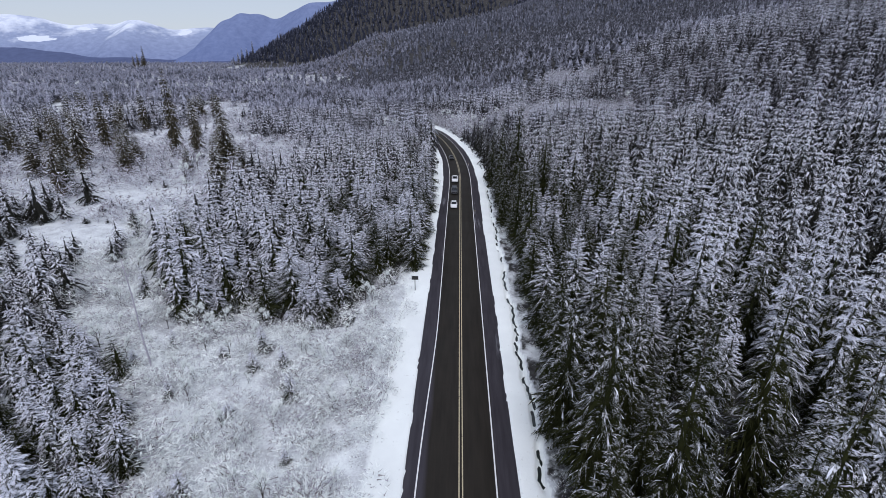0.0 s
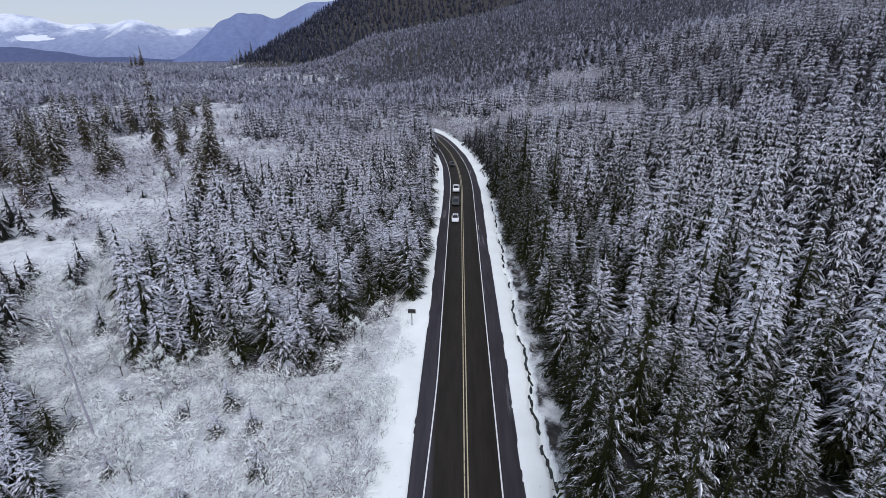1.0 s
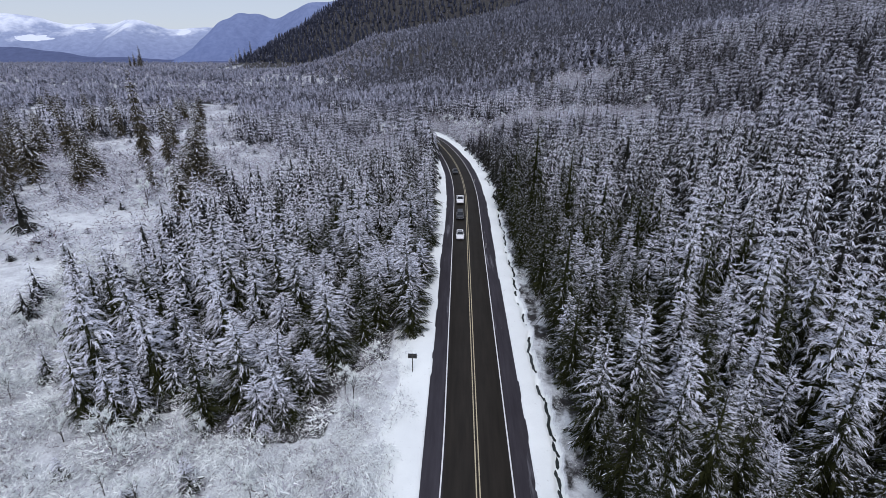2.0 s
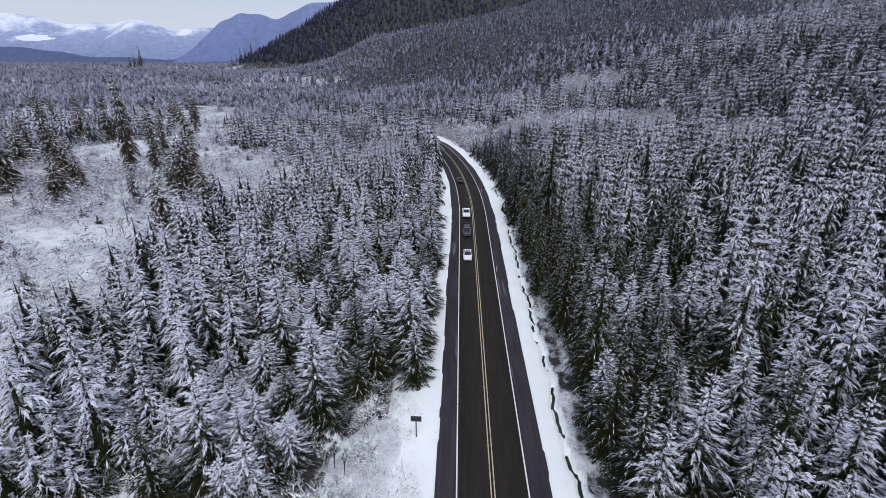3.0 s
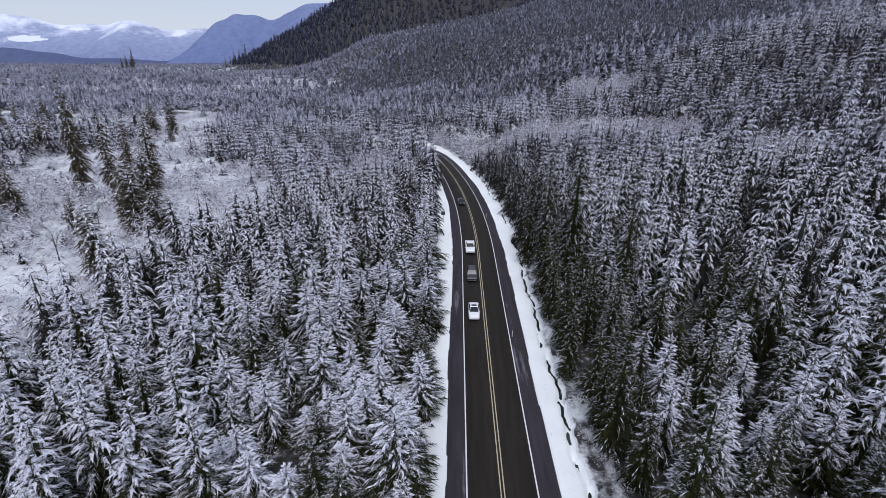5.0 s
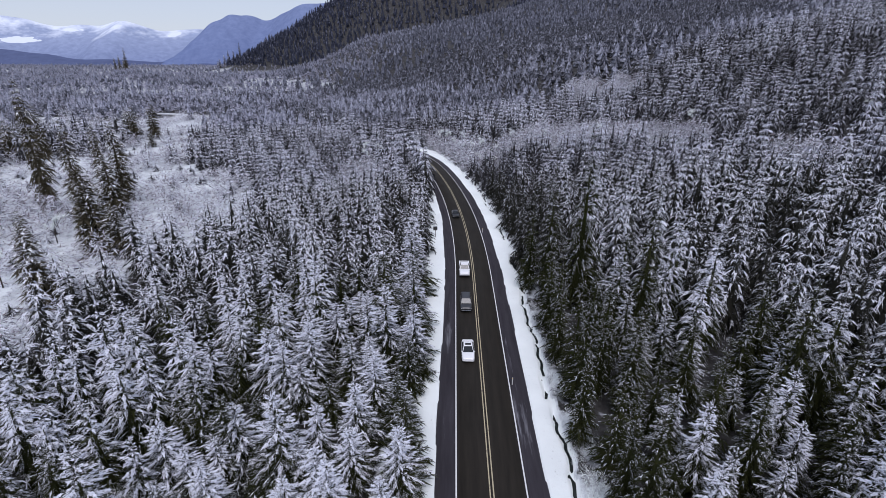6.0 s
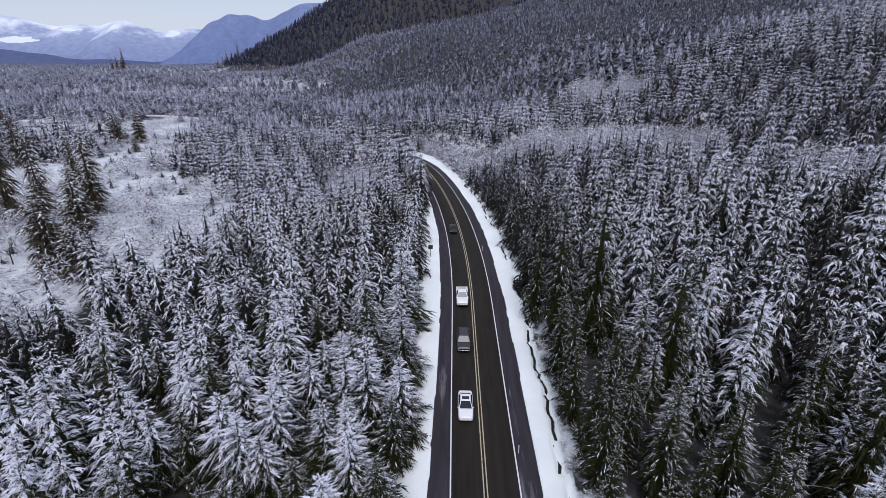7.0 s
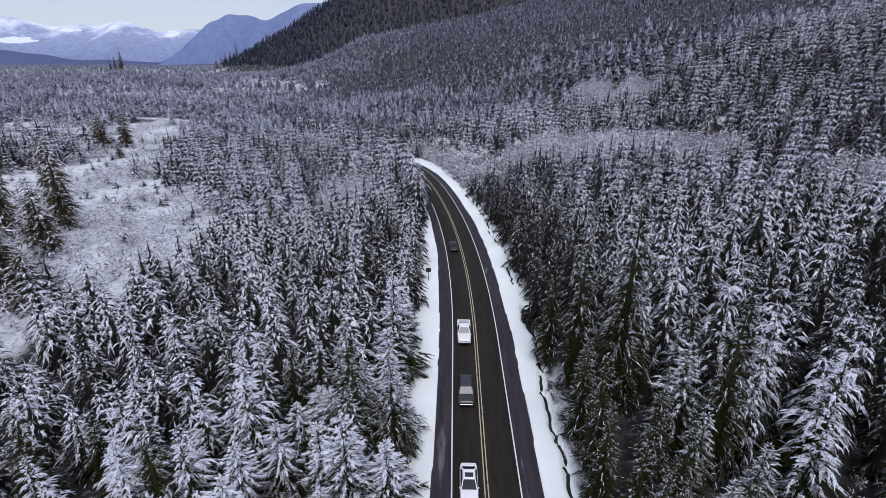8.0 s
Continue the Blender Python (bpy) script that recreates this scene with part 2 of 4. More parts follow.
def inside(x, y, poly):
    """Whether the points lie in the polygon."""
    hit = np.zeros(x.shape, dtype=bool)
    for (x0, y0), (x1, y1) in zip(poly, poly[1:] + poly[:1]):
        c = (y0 > y) != (y1 > y)
        with np.errstate(divide="ignore", invalid="ignore"):
            hit ^= c & (x < (x1 - x0) * (y - y0) / (y1 - y0 + 1e-9) + x0)
    return hit


# ---- where woods, scrub and road lie ----
# open ground among the trees
NEAR_SCRUB = [(-6, -20), (-6, 79), (-9, 79), (-13, 74), (-15, 63), (-20, 61), (-25, 65), (-30, 70), (-37, 65), (-43, 68), (-50, 78), (-57, 85), (-61, 94), (-74, 93), (-70, 80), (-54, 60), (-38, 46), (-29, 36), (-22, 10), (-20, -20)]
LEFT_MEADOW = [(-58, 92), (-57, 105), (-60, 122), (-61, 140), (-61, 156), (-54, 174), (-49, 184), (-53, 200), (-65, 227), (-94, 260), (-123, 318), (-180, 420), (-200, 410), (-170, 350), (-150, 290), (-160, 240), (-185, 200), (-150, 150), (-100, 108), (-70, 88)]
RIGHT_MEADOW = [(20, 250), (40, 244), (62, 243), (74, 228), (92, 224), (90, 236), (78, 256), (58, 276), (40, 278), (26, 272)]
RIGHT_GLADE = [(72, 318), (84, 303), (103, 305), (97, 323), (79, 354), (69, 350)]
HILL_GLADE = [(87, 200), (96, 185), (108, 190), (99, 210)]
LEFT_GAP = [(-36, 218), (-24, 216), (-17, 236), (-30, 250)]
BEND_THICKET = [(8, 242), (18, 236), (25, 244), (16, 268), (6, 286), (-6, 304), (-14, 304), (-2, 280), (4, 262)]


def right_edge(y):
    """How far right of the road's centre the firs begin: close to the ditch, further off beside the scrubby strip."""
    return 9.5 + 1.7 * ease(44, 50, y) * ease(100, 92, y)


def cover(x, y):
    """0 forest, 1 open scrub, 2 road corridor, 3 thinly wooded meadow."""
    u = x - road_x(y)
    k = np.zeros(x.shape, dtype=int)
    wob = 1.6 * rolling(x, y, 22, 4) + 14.0 * rolling(x, y, 50, 11) * ease(-70, -110, x)
    for poly in (NEAR_SCRUB, LEFT_MEADOW, RIGHT_MEADOW, RIGHT_GLADE, HILL_GLADE, LEFT_GAP, BEND_THICKET):
        k[inside(x + wob, y + wob, poly)] = 1
    k[(k == 0) & (x < -70) & (x > -330) & (y > 100) & (y < 430) & (rolling(x, y, 55, 12) > -0.12) & (x < -70 - 0.25 * (y - 100))] = 3
    shut = ease(270, 300, y)
    k[(u > -8.2 + 1.1 * shut - 0.5 * rolling(x, y, 12, 5)) & (u < right_edge(y) - 2.2 * shut + 0.6 * rolling(x, y, 9, 6)) & (y < 420)] = 2
    return k


# ---- ground ----
def grown(a, step, rate, end):
    out = [a]
    while out[-1] < end:
        out.append(out[-1] + step)
        step *= rate
    return out


def build_ground():
    right = [0, 3, 5.0] + list(np.arange(5.3, 6.6, 0.15)) + list(np.arange(6.8, 10.4, 0.22)) + list(np.arange(10.5, 14, 0.4)) + grown(14.4, 0.6, 1.075, 4700)
    us = np.array(sorted([-v for v in right[1:]] + right))
    ys = np.array([-v for v in grown(10, 8, 1.35, 700)][::-1] + list(np.arange(-8, 14, 1.1)) + list(np.arange(14.5, 180, 0.75)) + list(np.arange(180.5, 230, 1.1)) + grown(231, 1.2, 1.06, 4800))
    U, Y = np.meshgrid(us, ys)
    X = U + road_x(np.clip(Y, -50, 320)) * (1 - ease(40, 200, np.abs(U)))
    u = X - road_x(Y)
    Z = land(X, Y)
    # snow lies on the verge up to a ragged edge on the asphalt
    rag = 5.5 + np.where(u < 0, 0.16 * rolling(Y * 0, Y, 31, 28) + 0.07 * rolling(Y, Y * 0, 7, 29), 0.16 * rolling(Y, Y * 0, 37, 31) + 0.07 * rolling(Y * 0, Y, 8, 32))
    verge = ease(0, 0.3, np.abs(u) - rag)
    Z = np.where(np.abs(u) < 9, np.where(np.abs(u) < rag, -0.12, Z + 0.02) * (1 - verge) + verge * (Z + 0.13 + 0.04 * rolling(X, Y, 1.5, 3)), Z + 0.13)
    # high woods values bring in the darkened litter, lower ones the brush tone
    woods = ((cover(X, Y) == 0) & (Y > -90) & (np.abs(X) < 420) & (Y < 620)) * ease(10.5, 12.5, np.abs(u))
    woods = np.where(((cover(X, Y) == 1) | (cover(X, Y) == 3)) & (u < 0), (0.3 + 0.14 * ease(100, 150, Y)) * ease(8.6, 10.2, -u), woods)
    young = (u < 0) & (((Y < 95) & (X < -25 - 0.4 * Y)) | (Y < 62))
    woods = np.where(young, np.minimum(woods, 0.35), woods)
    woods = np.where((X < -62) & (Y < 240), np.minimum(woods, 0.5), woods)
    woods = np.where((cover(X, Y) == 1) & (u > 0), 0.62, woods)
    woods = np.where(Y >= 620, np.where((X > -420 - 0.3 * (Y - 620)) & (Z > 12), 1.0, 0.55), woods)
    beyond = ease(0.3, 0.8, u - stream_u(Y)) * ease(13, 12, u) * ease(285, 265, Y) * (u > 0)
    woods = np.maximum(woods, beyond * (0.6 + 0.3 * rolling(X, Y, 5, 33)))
    ny, nx = X.shape
    i = (np.arange(ny - 1)[:, None] * nx + np.arange(nx - 1)[None, :]).ravel()
    quads = np.stack([i, i + 1, i + nx + 1, i + nx], 1)
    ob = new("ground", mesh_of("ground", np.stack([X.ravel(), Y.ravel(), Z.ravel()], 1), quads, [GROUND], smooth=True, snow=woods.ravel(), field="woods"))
    return tagged(ob, "snow-covered valley floor rising to forested hills", "ground", kind="structure")


build_ground()


def strip(name, offset_a, offset_b, z, mat, parent, y0=-60, y1=420, step=2.0, label="", thick=0.0):
    ys = np.arange(y0, y1 + step, step)
    c = road_x(ys)
    a, b = offset_a(ys) if callable(offset_a) else ys * 0 + offset_a, offset_b(ys) if callable(offset_b) else ys * 0 + offset_b
    n = len(ys)
    v = np.concatenate([np.stack([c + a, ys, ys * 0 + z], 1), np.stack([c + b, ys, ys * 0 + z], 1)])
    uv = np.concatenate([np.stack([a, ys], 1), np.stack([b, ys], 1)])
    i = np.arange(n - 1)
    q = np.stack([i, n + i, n + i + 1, i + 1], 1)
    if thick:
        v = np.concatenate([v, v - np.array([0, 0, thick])])
        uv = np.concatenate([uv, uv])
        q = np.concatenate([q, np.stack([i, i + 1, 2 * n + i + 1, 2 * n + i], 1), np.stack([n + i, 3 * n + i, 3 * n + i + 1, n + i + 1], 1)])
    ob = new(name, mesh_of(name, v, q, [mat], uv=uv))
    ob.parent = parent
    return tagged(ob, label)


road = tagged(strip("road", -6.9, 6.9, 0.0, ASPHALT, None, label="damp dark two-lane asphalt road with greyed shoulders", thick=0.25), category="road", kind="structure")
left_edge = lambda y: -3.45 - 0.85 * ease(66, 30, y)
strip("edge_line", lambda y: left_edge(y) - 0.07, lambda y: left_edge(y) + 0.07, 0.006, WHITE_LINE, road, label="worn white edge line")
strip("edge_line", 3.33, 3.47, 0.006, WHITE_LINE, road, label="worn white edge line")
strip("centre_line", -0.23, -0.11, 0.006, YELLOW_LINE, road, label="faded yellow centre line")
strip("centre_line", 0.11, 0.23, 0.006, YELLOW_LINE, road, label="faded yellow centre line")


# ---- trees ----
def bough(rng, z, length, az, rise, droop, sprays, snow, tuft, rim):
    """One arched bough: drooping needled sprays to both sides of its spine. Gives the sprays as (three points, snow) and tongues of snow as (points, widths)."""
    needles, white = [], []
    ca, sa = math.cos(az), math.sin(az)

    def at(r, side, down):
        r = max(r, 0.0)
        h = (rise + 0.2 * droop) * r * length - droop * length * 0.85 * r ** 2.2 - down
        return (r * length * ca - side * sa, r * length * sa + side * ca, z + h)

    flip = rng.choice((-1, 1))
    for f in range(sprays):
        under = f % 4 == 1 and sprays > 3
        flip = -flip
        r0 = 0.1 + 0.8 * (f + rng.uniform(0, 0.8)) / sprays
        reach = (0.5 - 0.28 * r0) * rng.uniform(0.7, 1.25) * tuft
        turn = flip * rng.uniform(0.3, 0.95) * (1 - 0.3 * r0)
        wide = reach * rng.uniform(0.1, 0.2) * (1.8 if sprays < 4 else 1.4 if sprays < 9 else 1.0)
        low = (0.1 + 0.1 * length) if under else 0.0
        hang = low + reach * length * (0.12 + 0.35 * droop) * rng.uniform(0.5, 1.4)
        load = max(0.0, snow - 0.6) if under else min(1.0, max(0.0, snow + (r0 - 0.45) * 0.5 + rng.uniform(-0.2, 0.2)))
        needles.append(((at(r0 - wide, 0, low), at(r0 + reach * math.cos(turn), reach * math.sin(turn) * length, hang), at(r0 + wide, 0, low)), load))
    w = 0.06 + 0.03 * length * tuft
    needles.append(((at(0.6, w * 1.6, 0.05), at(1.08, 0, 0.04 * length), at(0.6, -w * 1.6, 0.05)), min(1.0, snow + 0.15)))
    r0 = rng.uniform(0.2, 0.45)
    while r0 < 0.95:
        r1 = r0 + rng.uniform(0.16, 0.4)
        if rng.random() < rim * max(0.34, snow * 1.2 - 0.1):
            s0 = rng.uniform(-0.08, 0.08) * length
            white.append(([at(r, s0 * (r - r0), -lift) for r, lift in ((r0, 0.03), (0.4 * r0 + 0.6 * r1, 0.07), (min(r1, 1.06), 0.02))], (0.0, w * rng.uniform(0.7, 1.5) * (0.65 + 0.5 * snow), 0.0)))
        r0 = r1 + rng.uniform(0.0, 0.12)
    return needles, white


def tongues(items):
    """Bent tapering strips; gives points and triangles."""
    v, f = [], []
    for pts, ws in items:
        dx, dy = pts[2][0] - pts[0][0], pts[2][1] - pts[0][1]
        d = math.hypot(dx, dy) or 1.0
        nx, ny, w, p, b = -dy / d, dx / d, ws[1], pts[1], len(v)
        v += [pts[0], (p[0] + nx * w / 2, p[1] + ny * w / 2, p[2] - w * 0.2), (p[0] - nx * w / 2, p[1] - ny * w / 2, p[2] - w * 0.2), pts[2]]
        f += [(b, b + 2, b + 1), (b + 1, b + 2, b + 3)]
    return np.array(v, dtype=np.float32).reshape(-1, 3), np.array(f, dtype=np.int32).reshape(-1, 3)


def trunk_mesh(name, h, r, sides=7, lean=0.0):
    v, f = [], []
    levels = (0.0, 0.3, 0.7, 1.0)
    for k in levels:
        rad = r * (1 - 0.93 * k)
        for s in range(sides):
            a = 2 * math.pi * s / sides
            v.append((rad * math.cos(a) + lean * k, rad * math.sin(a), h * k - 0.4 * (k == 0)))
    for j in range(len(levels) - 1):
        for s in range(sides):
            a, b = j * sides + s, j * sides + (s + 1) % sides
            f += [(a, b, b + sides), (a, b + sides, a + sides)]
    return mesh_of(name, v, f, [BARK], smooth=True)


def fir_parts(seed, h, r, whorls, per, sprays, snow, tuft=1.0, bare=0.04, droop=(0.2, 0.62), taper=1.0, loose=0.25, rim=1.0, fade=(1.75, 0.26)):
    """Sprays and snow tongues of a fir of height h: whorls of boughs, whiter towards the top and the tips, dark and hollow below."""
    rng = random.Random(seed)
    needles, white = [], []
    lop = rng.uniform(0, 6.28)
    for i in range(whorls):
        k = max(0.0, (i + rng.uniform(-loose, loose)) / whorls)
        z = h * (bare + (0.985 - bare) * k)
        reach = r * ((1 - k) ** taper * 0.9 + 0.1) * (1.0 if k > 0.12 else 0.85) * rng.uniform(0.85, 1.12)
        n = max(4, round(per * (1 - 0.4 * k)))
        a0 = rng.uniform(0, 6.28)
        for j in range(n):
            a = a0 + 6.28 * (j + rng.uniform(-0.35, 0.35)) / n
            length = reach * rng.uniform(0.6, 1.22) * (1 + 0.14 * math.cos(a - lop))
            nd, wt = bough(rng, z + rng.uniform(-0.2, 0.2) * h / whorls * (1 - k), length, a, 0.04 + 0.55 * k, rng.uniform(*droop), max(2, round(sprays * (1 - 0.35 * k))), snow * min(1.0, max(0.03, fade[0] * k - fade[1]) + 0.4 * max(0.0, snow - 0.6)), tuft, rim)
            needles += nd
            white += wt
    needles.append((((0.07, 0, h * 0.94), (0, 0, h), (-0.07, 0.05, h * 0.94)), snow))
    needles.append((((0, 0.07, h * 0.94), (0, 0, h), (0.05, -0.07, h * 0.94)), snow))
    v = np.array([p for tri, _ in needles for p in tri], dtype=np.float32)
    f = np.arange(len(v), dtype=np.int32).reshape(-1, 3)
    sn = np.array([q for _, load in needles for q in (load, load * 0.9, load)], dtype=np.float32)
    # the dense dark middle of the crown
    core = [(0.0, 0.0, h * 0.8)]
    for i, (k, w) in enumerate(((0.45, 0.09), (0.05, 0.3))):
        core += [(r * w * rng.uniform(0.8, 1.2) * math.cos(a), r * w * rng.uniform(0.8, 1.2) * math.sin(a), h * k + rng.uniform(-0.04, 0.04) * h) for a in (i * 0.5 + 1.0472 * q for q in range(6))]
    n = len(v)
    cf = [(n, n + 1 + q, n + 1 + (q + 1) % 6) for q in range(6)]
    for q in range(6):
        a, b, c, d = n + 1 + q, n + 1 + (q + 1) % 6, n + 7 + q, n + 7 + (q + 1) % 6
        cf += [(a, c, b), (b, c, d)]
    v, f = np.concatenate([v, np.array(core, dtype=np.float32)]), np.concatenate([f, np.array(cf, dtype=np.int32)])
    sn = np.concatenate([sn, np.array([snow * 0.3] + [snow * 0.15] * 6 + [0.0] * 6, dtype=np.float32)])
    return (v, f, sn), tongues(white)


def stacked(templates, spots, rng, rank=None):
    """Many plants of a few shapes in one mesh: spots are rows of x, y, z, scale, height scale; rank (0 to 1) picks among the shapes."""
    V, F, M, S, base = [], [], [], [], 0
    pick = rng.randint(0, len(templates), len(spots)) if rank is None else np.clip((rank * len(templates)).astype(int), 0, len(templates) - 1)
    for t, (v, f, m, sn) in enumerate(templates):
        P = spots[pick == t]
        if not len(P):
            continue
        a = rng.uniform(0, 2 * math.pi, len(P))
        c, s = np.cos(a)[:, None], np.sin(a)[:, None]
        x = (v[None, :, 0] * c - v[None, :, 1] * s) * P[:, 3:4] + P[:, 0:1]
        y = (v[None, :, 0] * s + v[None, :, 1] * c) * P[:, 3:4] + P[:, 1:2]
        z = v[None, :, 2] * P[:, 4:5] + P[:, 2:3]
        V.append(np.stack([x, y, z], 2).reshape(-1, 3))
        F.append((f[None] + (np.arange(len(P)) * len(v))[:, None, None]).reshape(-1, 3) + base)
        M.append(np.tile(m, len(P)))
        S.append(np.tile(sn, len(P)))
        base += len(P) * len(v)
    return np.concatenate(V), np.concatenate(F), np.concatenate(M), np.concatenate(S)


def template(seed, h, r, whorls, per, sprays, snow, **kw):
    (v, f, sn), (wv, wf) = fir_parts(seed, h, r, whorls, per, sprays, snow, **kw)
    return np.concatenate([v, wv]), np.concatenate([f, wf + len(v)]), np.zeros(len(f) + len(wf), int), np.concatenate([sn, np.full(len(wv), 1.6, dtype=np.float32)])


def spiky(seed, h, r, tiers, sides, snow):
    """A far-off fir: ragged drooping skirts of sprays, white above and dark beneath."""
    rng = random.Random(seed)
    v, f, sn = [], [], []
    for t in range(tiers):
        k = t / tiers
        z0, z1 = h * (0.06 + 0.9 * k), h * min(1.0, 0.06 + 0.9 * (k + 1.5 / tiers))
        rad = r * (1 - k) ** 0.7
        for s in range(sides):
            a = 6.28 * (s + t * 0.5 + rng.uniform(-0.3, 0.3)) / sides
            w = 6.28 / sides * rng.uniform(0.3, 0.55)
            rr, b = rad * rng.uniform(0.65, 1.2), len(v)
            zz = z0 + rng.uniform(-0.05, 0.05) * h
            v += [(0, 0, z1), (rr * math.cos(a - w), rr * math.sin(a - w), zz), (rr * math.cos(a + w), rr * math.sin(a + w), zz - 0.02 * h)]
            f.append((b, b + 1, b + 2))
            load = min(1.2, max(0.0, snow * (0.35 + 1.3 * k) + rng.uniform(-0.3, 0.3)))
            sn += [min(1.2, load + 0.15), load, load]
    return np.array(v, dtype=np.float32), np.array(f, dtype=np.int32), np.zeros(len(f), int), np.array(sn, dtype=np.float32)


def puff(seed, h, r, n):
    """A far-off bare tree or tall bush: a rounded haze of frosted twigs."""
    rng = random.Random(seed)
    v, f = [], []
    for i in range(n):
        a, e = rng.uniform(0, 6.28), rng.uniform(-0.1, 1.4)
        d = rng.uniform(0.35, 1.0)
        c = Vector((r * d * math.cos(a) * math.cos(e), r * d * math.sin(a) * math.cos(e), h * (0.4 + 0.55 * d * math.sin(e))))
        b = len(v)
        for q in range(3):
            t = a + 2.1 * q + rng.uniform(-0.5, 0.5)
            v.append(c + Vector((math.cos(t), math.sin(t), rng.uniform(-0.9, 0.9))) * r * rng.uniform(0.25, 0.5))
        f.append((b, b + 1, b + 2))
    return np.array([tuple(p) for p in v], dtype=np.float32), np.array(f, dtype=np.int32), np.ones(len(f), int), np.zeros(len(v), dtype=np.float32)


def jittered(x0, x1, y0, y1, step, rng):
    """Spots about step metres apart over the area, with no rows to be seen."""
    r = math.hypot(x1 - x0, y1 - y0) / 2 + step
    a, b = np.meshgrid(np.arange(-r, r, step), np.arange(-r, r, step))
    a, b = a.ravel() + rng.uniform(-0.46, 0.46, a.size) * step, b.ravel() + rng.uniform(-0.46, 0.46, a.size) * step
    x, y = (x0 + x1) / 2 + a * 0.84 - b * 0.54, (y0 + y1) / 2 + a * 0.54 + b * 0.84
    ok = (x > x0) & (x < x1) & (y > y0) & (y < y1)
    return x[ok], y[ok]


def in_view(x, y, margin=20):
    return (np.abs(x) < 0.97 * (y + 6) + margin) & (y > 8)


def snowiness(x, y):
    """0 dark trees to 1 white ones: darker along the road's right side, on the steep hillside and in a belt across the hill."""
    u = x - road_x(y)
    k = 0.6 + 0.2 * ease(0, -10, u) + 0.24 * ease(24, 34, u) - 0.17 * ease(0, 10, u) * ease(46, 34, u) * ease(190, 150, y) - 0.35 * ease(-150, 20, x) * ease(320, 370, y)
    k = k + ease(14, 20, u) * ease(56, 40, u) * (0.34 * ease(40, 50, y) * ease(98, 88, y) + 0.2 * ease(64, 72, y) * ease(98, 90, y) + 0.5 * ease(110, 120, y) * ease(175, 155, y))
    k = k + 0.12 * ease(18, 22, u) * ease(46, 38, y) - 0.06 * ease(30, 44, u) * ease(48, 60, y) * ease(105, 90, y) - 0.5 * ease(9, 12, u) * ease(30, 22, u) * ease(56, 46, y) + 0.16 * ease(26, 40, x) * ease(118, 135, y) * ease(240, 200, y) + 0.3 * ease(-8, -14, u) * ease(66, 74, y) * ease(112, 102, y)
    k = k + 0.2 * ease(24, 38, x) * ease(45, 80, y) * ease(300, 260, y) * ease(32, 16, land(x, y)) - 0.12 * ease(290, 340, y) + 0.24 * ease(-14, -34, u) * ease(330, 230, y)
    k = k + 0.12 * ease(-20, -34, x) * ease(110, 60, y) + 0.26 * rolling(x, y, 45, 13) + 0.2 * rolling(x, y, 160, 14)
    k = k - np.where(u > 0, 0.18 * ease(18, 12, u) + 0.35 * ease(26, 14, u) * ease(140, 190, y), 0) * ease(420, 380, y)
    k = k - 0.7 * ease(8, 10, u) * ease(23, 15, u) * ease(178, 195, y) * ease(265, 248, y)
    k = k + 0.3 * ease(-18, -28, x) * ease(-66, -56, x) * ease(62, 70, y) * ease(106, 98, y) - 0.24 * ease(-9, -10, u) * ease(-30, -22, u) * ease(108, 116, y) * ease(165, 150, y)
    k = k + 0.28 * ease(18, 24, u) * ease(40, 46, y) * ease(80, 70, y) + 0.16 * ease(26, 34, u) * ease(72, 80, y) * ease(165, 150, y) - 0.22 * ease(8, 10, u) * ease(26, 19, u) * ease(98, 106, y) * ease(185, 165, y)
    belt = np.exp(-((y + 0.25 * x - 590) / 95) ** 2) * ease(-210, -80, x)
    far = ease(500, 900, y) * ease(-700, -200, x)
    return np.clip(k - 0.8 * belt - 0.12 * far - 0.16 * ease(40, 160, x) * ease(14, 50, land(x, y)), 0, 0.999)


rng = np.random.RandomState(11)

